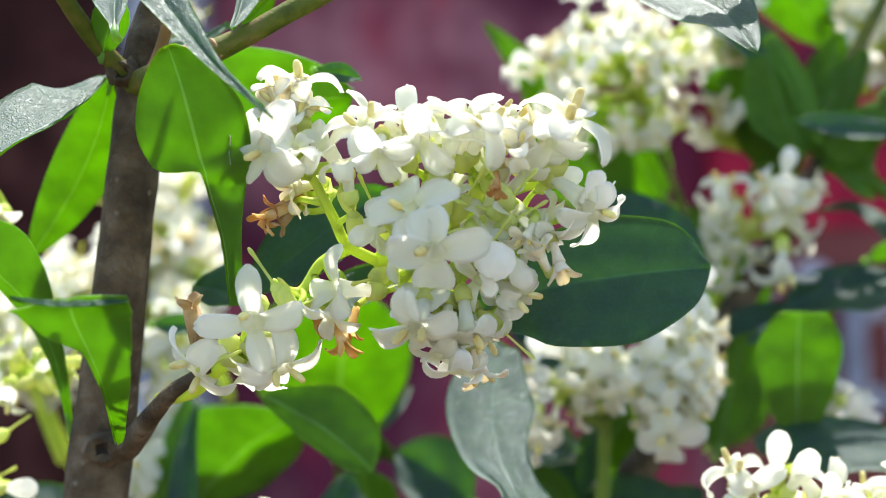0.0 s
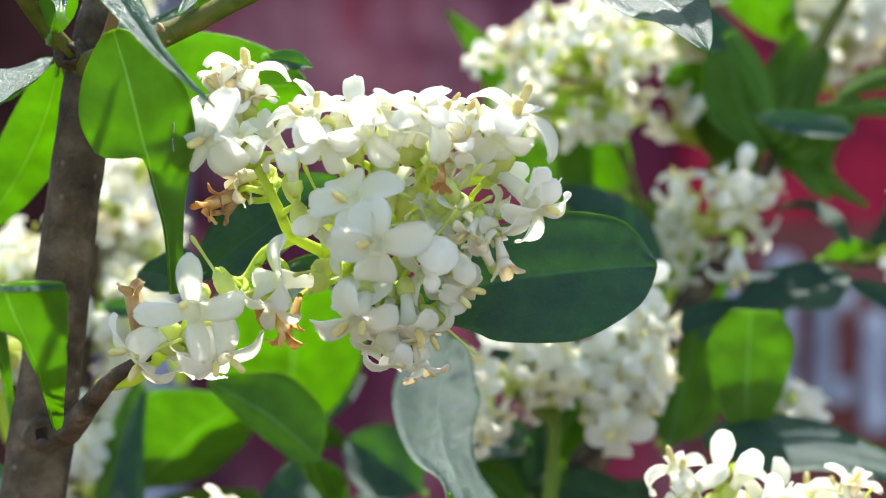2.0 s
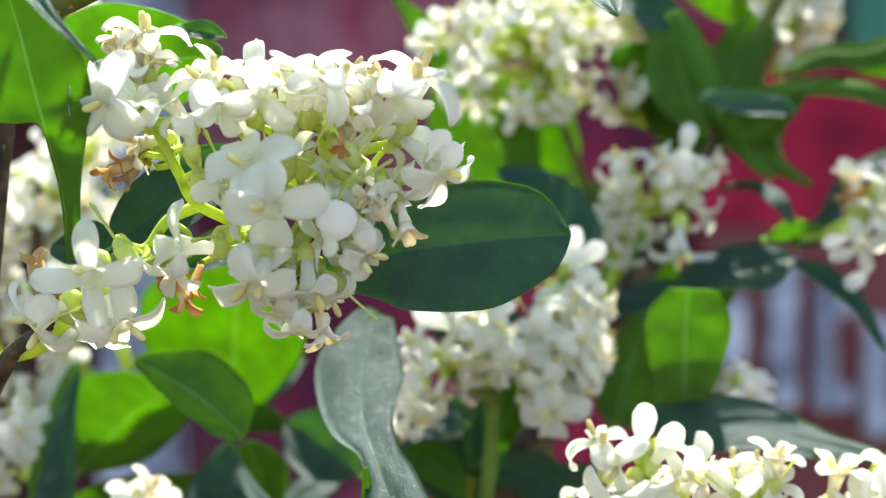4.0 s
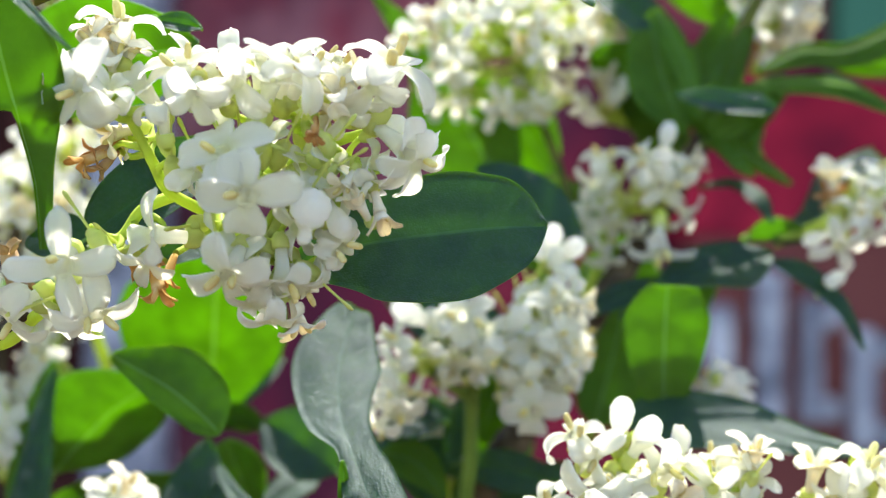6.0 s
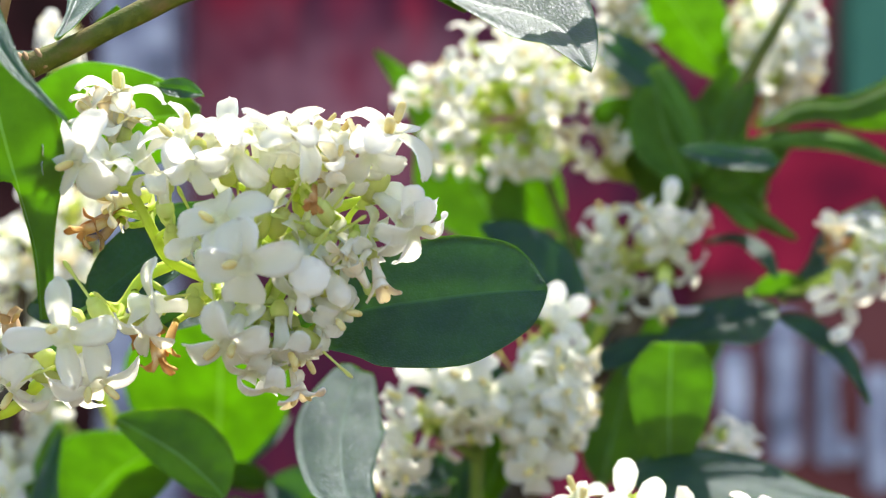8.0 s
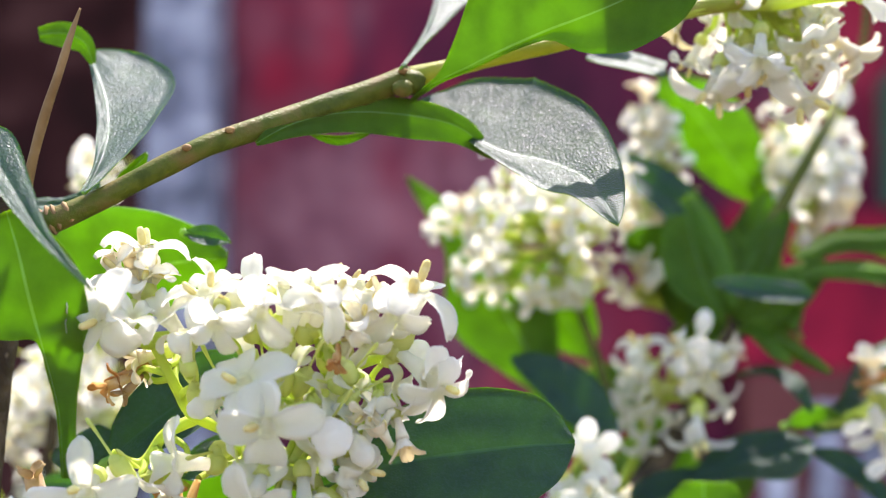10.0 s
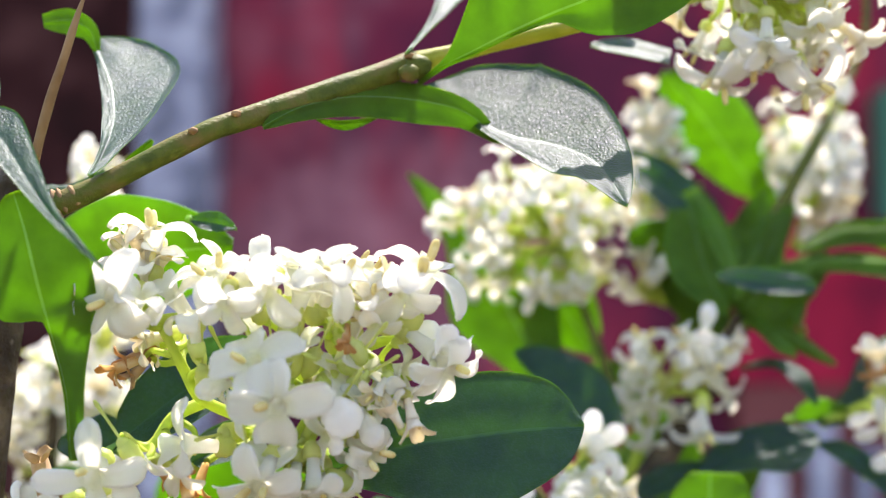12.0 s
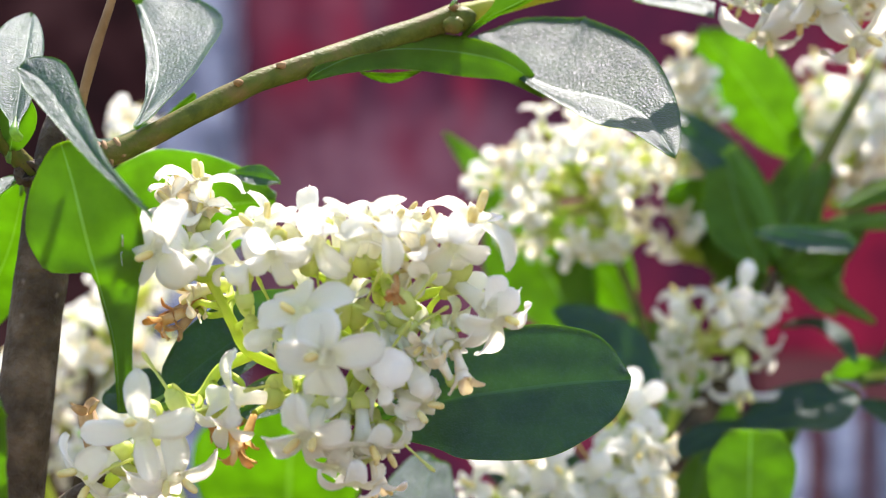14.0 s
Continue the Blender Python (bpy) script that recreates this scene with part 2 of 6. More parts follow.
def leaf(parent, base, tip, width, up=1, tilt=25, yaw=0, left=1.0, right=1.0, sweep=0.0, arch=0.06, fold=0.22, wave=0.06, left_shape=(), right_shape=(), label=""):
    """A leaf from its base to its tip. up=1: its upper side looks out of the shrub, up=-1: its lower side; tilt:
    degrees by which the upper side leans to the sky,
    yaw: by which it turns to +x. left, right: share of the half width on either hand, as one looks along it from
    outside.
    sweep bends it to the left, arch lengthwise, fold closes it along the rib.
    left_shape, right_shape: half widths at even steps from base to tip, for outlines fitted to the camera's view."""
    base, tip = Vector(base), Vector(tip)
    along = tip - base
    long_ = along.length
    ax = along / long_
    want = Vector((math.sin(radians(yaw)), -up * math.cos(radians(tilt)) * math.cos(radians(yaw)), math.sin(radians(tilt))))
    nz = (want - ax * want.dot(ax)).normalized()
    sx = nz.cross(ax).normalized() * up  # to the left hand, from outside
    width = width / max(0.45, math.sqrt(1 - sx.y ** 2))  # the breadth is given as it shows in the camera's view
    rows_, cols = 22, len(ACROSS) - 1
    seed = Vector((base.x * 91, base.z * 77, long_ * 300))
    bm = bmesh.new()

    def place(u, v, lift):
        w = width / 2 * (max(math.sin(math.pi * min(0.02 + 0.95 * u + 0.03 * u * u, 1.0)), 0.0) ** 0.66) if u < 1 else 0.0
        w *= min(1.0, u / 0.12) ** 0.7
        shape = left_shape if v > 0 else right_shape
        if shape:
            k = min(int(u * (len(shape) - 1)), len(shape) - 2)
            a, b, c, d = shape[max(k - 1, 0)], shape[k], shape[k + 1], shape[min(k + 2, len(shape) - 1)]
            t = u * (len(shape) - 1) - k
            w = width / 2 * max(0, 0.5 * (2 * b + (c - a) * t + (2 * a - 5 * b + 4 * c - d) * t * t + (3 * b - a - 3 * c + d) * t ** 3))
        w = max(w * (left if v > 0 else right), 0.0004 if u < 0.06 else 0.0001)
        mid = base + ax * long_ * u + nz * (arch * long_ * math.sin(math.pi * u)) + sx * sweep * long_ * math.sin(math.pi * u)
        rip = wave * width * (noise.noise(seed + Vector((u * 3.2, v * 1.6, 0))) + 0.35 * noise.noise(seed + Vector((u * 9, v * 3, 4))))
        groove = 0.00025 * math.exp(-(v * 6) ** 2)
        veins = 0.00012 * math.sin(u * 44 - abs(v) * 9) * abs(v) * (1 - abs(v))
        return mid + sx * w * v + nz * (abs(v) * w * fold * 0.6 + v * v * w * fold * 0.4 + rip * min(1, 4 * u) - groove + veins + lift)

    thick = 0.00011
    sheets = []
    for lift in (thick, -thick):
        sheets.append([[bm.verts.new(place(i / rows_, j, lift * (0.4 if abs(j) == 1 else 1))) for j in ACROSS] for i in range(rows_ + 1)])
    turned = sx.cross(ax).dot(nz) > 0
    for s, grid in enumerate(sheets):
        for i in range(rows_):
            for j in range(cols):
                q = (grid[i][j], grid[i][j + 1], grid[i + 1][j + 1], grid[i + 1][j])
                bm.faces.new(q if (s == 0) == turned else q[::-1]).material_index = (3, 2)[s] if j == cols // 2 and i < rows_ - 1 else s
    a, b = sheets
    ring = [(0, j) for j in range(cols)] + [(i, cols) for i in range(rows_)] + [(rows_, j) for j in range(cols, 0, -1)] + [(i, 0) for i in range(rows_, 0, -1)]
    for k, (i, j) in enumerate(ring):
        i2, j2 = ring[(k + 1) % len(ring)]
        bm.faces.new((a[i][j], b[i][j], b[i2][j2], a[i2][j2])).material_index = 2
    ob = part("leaf", bm, [LEAF_TOP, LEAF_UNDER, RIB, RIB_TOP], parent, label)
    stalk = 0.04
    tail = tube(bmesh.new(), [base - ax * long_ * stalk + Vector((0, long_ * (stalk + 0.03), 0)), base - ax * long_ * stalk * 0.5 + Vector((0, long_ * stalk * 0.3, 0)), base, base + ax * long_ * 0.09 + (place(0.09, 0, 0) - base - ax * long_ * 0.09) * 0.8], [0.0005, 0.00045, 0.0004, 0.00015], 7, 3)
    part("leaf_stalk", tail, RIB, ob)
    return ob


def eased(values, at):
    """The value at a place along evenly spaced ones, with no overshoot."""
    n = len(values) - 1
    i = min(int(at * n), n - 1)
    t = at * n - i
    step = [values[k + 1] - values[k] for k in range(n)]

    def slope(k):
        a, b = step[max(k - 1, 0)], step[min(k, n - 1)]
        return 0.0 if a * b <= 0 else 2 * a * b / (a + b)

    m0, m1, d = slope(i), slope(i + 1), step[i]
    return values[i] + t * (m0 + t * (3 * d - 2 * m0 - m1 + t * (m0 + m1 - 2 * d)))


def blade(parent, rib, left, right, pitch=(0.0, 0.0), up=1, cup=0.08, wave=0.05, label=""):
    """A leaf along a bent rib. left, right: half widths along the rib, fitted to how they show in the camera's view;
    pitch: how far each half runs back for its height; up=1: its upper side looks out of the shrub. cup bows the halves,
    wave ripples them."""
    n = len(rib) - 1
    line = [p for p, _ in smooth_line(rib, [0] * (n + 1), max(4, 30 // n))]
    rows_, cols = len(line) - 1, len(ACROSS) - 1
    seed = Vector((line[0].x * 91, line[0].z * 77, line[-1].x * 83))
    broad = max(max(left), max(right))
    bm = bmesh.new()
    sheets = ([], [])
    for i, p in enumerate(line):
        u = i / rows_
        ahead = (line[min(i + 1, rows_)] - line[max(i - 1, 0)]).normalized()
        side = Vector((-ahead.z, 0, ahead.x)).normalized()
        slant = [side + Vector((0, side.z * k, 0)) for k in pitch]
        grids = ([], [])
        for v in ACROSS:
            w = eased(left if v > 0 else right, u) * abs(v)
            way = slant[0] if v > 0 else -slant[1]
            n_dir = way.cross(ahead).normalized()
            if n_dir.y > 0:
                n_dir = -n_dir
            rip = wave * broad * 2 * (noise.noise(seed + Vector((u * 3.4, v * 1.6, 0))) + 0.4 * noise.noise(seed + Vector((u * 10, v * 3.5, 4)))) * min(1, 3 * abs(v) + 0.15)
            veins = 0.00010 * math.sin(u * 46 - abs(v) * 9) * abs(v) * (1 - abs(v)) * 4
            groove = 0.00022 * math.exp(-(v * 7) ** 2)
            mid = p + way * w + n_dir * (cup * w * abs(v) + rip + (veins - groove) * up)
            for k, lift in enumerate((0.00011, -0.00011)):
                grids[k].append(bm.verts.new(mid + n_dir * lift * (0.35 if abs(v) == 1 else 1)))
        for k in (0, 1):
            sheets[k].append(grids[k])
    for s, grid in enumerate(sheets):
        face = s if up == 1 else 1 - s  # 0: the upper side
        for i in range(rows_):
            for j in range(cols):
                q = (grid[i][j], grid[i][j + 1], grid[i + 1][j + 1], grid[i + 1][j])
                bm.faces.new(q if s else q[::-1]).material_index = (3, 2)[face] if j == cols // 2 else face
    a, b = sheets
    ring = [(0, j) for j in range(cols)] + [(i, cols) for i in range(rows_)] + [(rows_, j) for j in range(cols, 0, -1)] + [(i, 0) for i in range(rows_, 0, -1)]
    for k, (i, j) in enumerate(ring):
        i2, j2 = ring[(k + 1) % len(ring)]
        bm.faces.new((a[i][j], b[i][j], b[i2][j2], a[i2][j2])).material_index = 2
    return part("leaf", bm, [LEAF_TOP, LEAF_UNDER, RIB, RIB_TOP], parent, label)


def petal_sheet(bm, length, width, curl, spread, turn, mat, base_z, thick=0.00007, cup=0.30):
    """One petal: leaves the mouth of the tube outwards by spread degrees and rolls back by curl degrees; its margins bow up, its tip is blunt."""
    rows_, cols = 8, 3
    c, s = math.cos(turn), math.sin(turn)
    dent = Vector((turn * 3, length * 8000, width * 9000))
    sheets = []
    for lift in (thick, -thick):
        grid, r, z, ang = [], 0.0007, base_z, radians(90 - spread)
        for i in range(rows_ + 1):
            u = i / rows_
            tip = max(0.0, (u - 0.52) / 0.48)
            w = width / 2 * (0.56 + 0.44 * math.sin(min(u / 0.52, 1.0) * math.pi / 2)) * max(math.sqrt(1 - tip ** 2.4), 0.22) * (1 + 0.12 * noise.noise(dent + Vector((u * 2.6, 0, 0))))
            nr, nz = -math.sin(ang), math.cos(ang)
            row = []
            for j in range(-cols, cols + 1):
                v = j / cols
                h = lift * (0.5 if abs(j) == cols else 1) + cup * w * v * v * (1 - 0.7 * tip) - 0.00008 * math.exp(-(v * 3) ** 2) + 0.00035 * u * noise.noise(dent + Vector((u * 3, v * 1.4, 2)))
                x, y, zz = r + nr * h, w * v, z + nz * h
                row.append(bm.verts.new((x * c - y * s, x * s + y * c, zz)))
            grid.append(row)
            r += math.cos(ang) * length / rows_
            z += math.sin(ang) * length / rows_
            ang -= radians(curl) / rows_ * (0.5 + u)
        sheets.append(grid)
    n = 2 * cols
    for k, grid in enumerate(sheets):
        for i in range(rows_):
            for j in range(n):
                q = (grid[i][j], grid[i][j + 1], grid[i + 1][j + 1], grid[i + 1][j])
                bm.faces.new(q[::-1] if k else q).material_index = mat
    a, b = sheets
    for i in range(rows_):
        for j in (0, n):
            bm.faces.new((a[i][j], a[i + 1][j], b[i + 1][j], b[i][j])).material_index = mat
    for j in range(n):
        bm.faces.new((a[rows_][j], a[rows_][j + 1], b[rows_][j + 1], b[rows_][j])).material_index = mat


def lathe(bm, profile, sides, mat):
    """A thin turned shape round the z axis from (height, radius) pairs, open at its last ring."""
    rings = [[bm.verts.new((r * math.cos(2 * math.pi * k / sides), r * math.sin(2 * math.pi * k / sides), z)) for k in range(sides)] for z, r in profile]
    for a, b in zip(rings, rings[1:]):
        for k in range(sides):
            bm.faces.new((a[k], a[(k + 1) % sides], b[(k + 1) % sides], b[k])).material_index = mat
    bm.faces.new(rings[0][::-1]).material_index = mat
    bm.faces.new(rings[-1]).material_index = mat


def flower_mesh(name, seed, spread=80, curl=60, tan=False, anthers=2, petals=4, broad=1.0):
    """A four-lobed flower at the origin: mouth at z = 0, looking along +z, with its tube and green cup behind it."""
    rnd = random.Random(seed)
    bm = bmesh.new()
    lathe(bm, [(-0.0040, 0.00062), (-0.0026, 0.00068), (-0.0014, 0.00082), (-0.0006, 0.00100), (0.0, 0.00112), (-0.0001, 0.00098), (-0.0009, 0.00075), (-0.0018, 0.00055), (-0.0026, 0.00030)], 10, 0)
    tube(bm, [(0, 0, -0.0052), (0, 0, -0.0045), (0, 0, -0.0035)], [0.0006, 0.00105, 0.00100], 8, 3, 0, 1)
    for k in range(petals):
        petal_sheet(bm, 0.0039 * rnd.uniform(0.88, 1.14), 0.0025 * broad * rnd.uniform(0.88, 1.12), curl + rnd.uniform(-35, 45), spread + rnd.uniform(-16, 14), k * 2 * math.pi / petals + rnd.uniform(-0.2, 0.2), 0, -0.0002)
    lean = rnd.uniform(0, 3.14)
    for k in range(anthers):
        a = lean + math.pi * k + rnd.uniform(-0.5, 0.5)
        foot, head = Vector((math.cos(a) * 0.0006, math.sin(a) * 0.0006, -0.0005)), Vector((math.cos(a) * 0.0010, math.sin(a) * 0.0010, rnd.uniform(0.0001, 0.0007)))
        tube(bm, [foot, head], [0.00017, 0.00016], 5, 2, 0, 0)
        way = (head - foot).normalized()
        tube(bm, [head - way * 0.0003, head + way * 0.0001, head + way * 0.0007, head + way * 0.0012, head + way * 0.0014], [0.00024, 0.00037, 0.00038, 0.00031, 0.00012], 7, 2, 0.25, 2)
    return mesh_of(name, bm, [TAN if tan else PETAL, CALYX, ANTHER])


def bud_mesh(name, open_=0.0):
    bm = bmesh.new()
    tube(bm, [(0, 0, -0.0040), (0, 0, -0.0020), (0, 0, -0.0006), (0, 0, 0.0010), (0, 0, 0.0022), (0, 0, 0.0026)], [0.0006, 0.0008, 0.0014, 0.0016, 0.0010, 0.0002], 12, 4, 0.10, 0)
    tube(bm, [(0, 0, -0.0052), (0, 0, -0.0044), (0, 0, -0.0032)], [0.0005, 0.001, 0.001], 8, 3, 0, 1)
    return mesh_of(name, bm, [PETAL, CALYX])


def fruitlet_mesh(name):
    """What stays when the petals have dropped: a green cup with its style."""
    bm = bmesh.new()
    tube(bm, [(0, 0, -0.0052), (0, 0, -0.0042), (0, 0, -0.003), (0, 0, -0.0022)], [0.0004, 0.0009, 0.0010, 0.0008], 8, 3, 0.1, 0)
    lump(bm, (0, 0, -0.0022), (0.0007, 0.0007, 0.0007))
    tube(bm, [(0, 0, -0.002), (0.0002, 0, 0.0006), (0.0003, 0, 0.0022), (0.0003, 0, 0.0027)], [0.00016, 0.00014, 0.00026, 0.0001], 6, 3, 0, 0)
    return mesh_of(name, bm, [CALYX])


def withered_mesh(name, seed, mat):
    rnd = random.Random(seed)
    bm = bmesh.new()
    tube(bm, [(0, 0, -0.0048), (0, 0, -0.002), (0, 0, 0.0)], [0.0006, 0.0009, 0.0009], 7, 3, 0.3, 0)
    for k in range(4):
        petal_sheet(bm, 0.0024 * rnd.uniform(0.7, 1.3), 0.0017 * rnd.uniform(0.7, 1.3), rnd.uniform(-60, 200), rnd.uniform(0, 60), k * 1.57 + rnd.uniform(-0.4, 0.4), 0, 0)
    return mesh_of(name, bm, [mat])


FLOWERS = [flower_mesh("open_flower", 1, 82, 70), flower_mesh("open_flower", 2, 92, 115), flower_mesh("open_flower", 3, 75, 165), flower_mesh("open_flower", 4, 58, 60, anthers=0), flower_mesh("open_flower", 5, 86, 25, anthers=1),
    flower_mesh("open_flower", 6, 70, 105, anthers=1), flower_mesh("open_flower", 7, 80, 140, anthers=0), flower_mesh("open_flower", 8, 65, 75, petals=3, anthers=0), flower_mesh("open_flower", 9, 50, 120, anthers=0), flower_mesh("open_flower", 14, 62, 80, petals=2, broad=1.2), flower_mesh("open_flower", 15, 84, 40, broad=1.35, anthers=1), flower_mesh("open_flower", 16, 70, 60, broad=1.3, petals=3, anthers=0), flower_mesh("open_flower", 17, 80, 85, broad=1.15)]
TANS = [flower_mesh("fading_flower", 11, 45, 60, True), flower_mesh("fading_flower", 12, 30, 40, True)]
BUDS = [bud_mesh("bud")]
FRUITLETS = [fruitlet_mesh("fruitlet")]
DEADS = [withered_mesh("withered_flower", 5, WITHERED), withered_mesh("withered_flower", 6, WITHERED), withered_mesh("withered_flower", 8, BROWN)]
KINDS = {"o": ("flower", FLOWERS), "t": ("flower", TANS), "b": ("bud", BUDS), "g": ("fruitlet", FRUITLETS), "w": ("withered_flower", DEADS)}
LABELS = {"t": "fading cream flower with tan anthers", "w": "dried orange-brown flower"}


def bloom(head, kind, where, angle, out, size=1.0, variant=None, roll=None, rnd=random):
    """Sets one flower on a flower head; it looks along angle (degrees from +x towards up) and out of the shrub by the share out."""
    a = radians(angle)
    flat = math.sqrt(max(0, 1 - out * out))
    way = Vector((math.cos(a) * flat, -out, math.sin(a) * flat))
    name, meshes = KINDS[kind]
    ob = new(name, meshes[(rnd.randrange(len(meshes)) if variant is None else variant) % len(meshes)])
    turn = way.to_track_quat("Z", "Y").to_matrix().to_4x4() @ Matrix.Rotation(rnd.uniform(0, 6.28) if roll is None else radians(roll), 4, "Z")
    ob.parent = head
    ob.matrix_basis = Matrix.Translation(where) @ turn @ Matrix.Scale(size, 4)
    if kind in LABELS:
        tagged(ob, LABELS[kind])
    return Vector(where) - way * 0.0052 * size, way


def stalk_mesh():
    """A slightly bent stalk of unit length along +z."""
    bm = bmesh.new()
    tube(bm, [(0, 0, 0), (0.0005, 0, 0.35), (0.0006, 0.0002, 0.7), (0, 0, 1)], [0.00042, 0.00034, 0.00030, 0.00032], 6, 3)
    return mesh_of("stalk", bm, [GREEN_STALK])


STALK = stalk_mesh()


def flower_head(parent, axis, radii, blooms, rnd, label="white flower cluster", arms=(), wood=None):
    """A branched flower head: an axis with side arms, and a stalk from the nearest of them to each flower."""
    bm = tube(bmesh.new(), axis, radii, 9, 6, 0.15)
    line = [p for p, _ in smooth_line(axis, radii, 8)]
    starts = [line[max(0, i - 3)] for i in range(len(line))]
    for arm in arms:
        thick = [radii[0] * 0.75 * (1 - 0.35 * i / (len(arm) - 1)) for i in range(len(arm))]
        tube(bm, arm, thick, 8, 6, 0.15)
        more = [p for p, _ in smooth_line(arm, thick, 8)]
        line += more
        starts += [more[max(0, i - 3)] for i in range(len(more))]
    head = part("panicle", bm, wood or GREEN_STALK, parent, label)
    for b in blooms:
        foot, way = bloom(head, *b, rnd=rnd)
        start = starts[min(range(len(line)), key=lambda i: (line[i] - foot).length)]
        gap = foot - start
        ob = new("stalk", STALK)
        ob.parent = head
        turn = gap.to_track_quat("Z", "Y").to_matrix().to_4x4() @ Matrix.Rotation(rnd.uniform(0, 6.28), 4, "Z")
        ob.matrix_basis = Matrix.Translation(start) @ turn @ Matrix.Diagonal((1, 1, gap.length * 1.03, 1))
    return head


def scattered(centre, radii, count, rnd, kinds="ooooooooobgt", lean=(0.0, -0.4, 0.35), size=1.0):
    """Blooms spread through the shell of an ellipsoid, looking outwards."""
    out = []
    for _ in range(count):
        d = Vector((rnd.gauss(0, 1), rnd.gauss(0, 1), rnd.gauss(0, 1))).normalized()
        r = rnd.uniform(0.45, 1.12)
        p = Vector(centre) + Vector((d.x * radii[0], d.y * radii[1], d.z * radii[2])) * r
        w = (d + Vector(lean) + Vector((rnd.uniform(-0.4, 0.4), rnd.uniform(-0.4, 0.4), rnd.uniform(-0.4, 0.4)))).normalized()
        kind = rnd.choice(kinds)
        out.append((kind, p, math.degrees(math.atan2(w.z, w.x)), max(-1, min(1, -w.y)), size * rnd.uniform(0.70, 0.92) * (0.8 if kind == "b" else 1), rnd.choice((0, 0, 1, 3, 4, 4, 5, 7, 10, 12)) if rnd.random() < 0.9 else 2))
    return out


def plant(name, x, y, label):
    ob = new(name)
    ob.location = (x, y, 0)
    bpy.context.view_layer.update()
    return tagged(ob, label, "shrub", "stems of the privet hedge")


# ---- ground and wall ----
def slab(name, x0, y0, z0, x1, y1, z1, mat, parent=None, bevel=0.004):
    bm = bmesh.new()
    bmesh.ops.create_cube(bm, size=1)
    for v in bm.verts:
        v.co = Vector(((x0 + x1) / 2 + v.co.x * (x1 - x0), (y0 + y1) / 2 + v.co.y * (y1 - y0), (z0 + z1) / 2 + v.co.z * (z1 - z0)))
    if bevel:
        bmesh.ops.bevel(bm, geom=bm.edges[:], offset=bevel, segments=2, affect="EDGES")
    me = mesh_of(name, bm, [mat])
    for p in me.polygons:
        p.use_smooth = False
    ob = new(name, me)
    if parent:
        ob.parent = parent
    return ob


SOIL = plain_material("garden_soil", [(0.3, (0.07, 0.05, 0.035)), (0.7, (0.15, 0.11, 0.08))], 14, 0.95, 0.8, 60, 0.01)

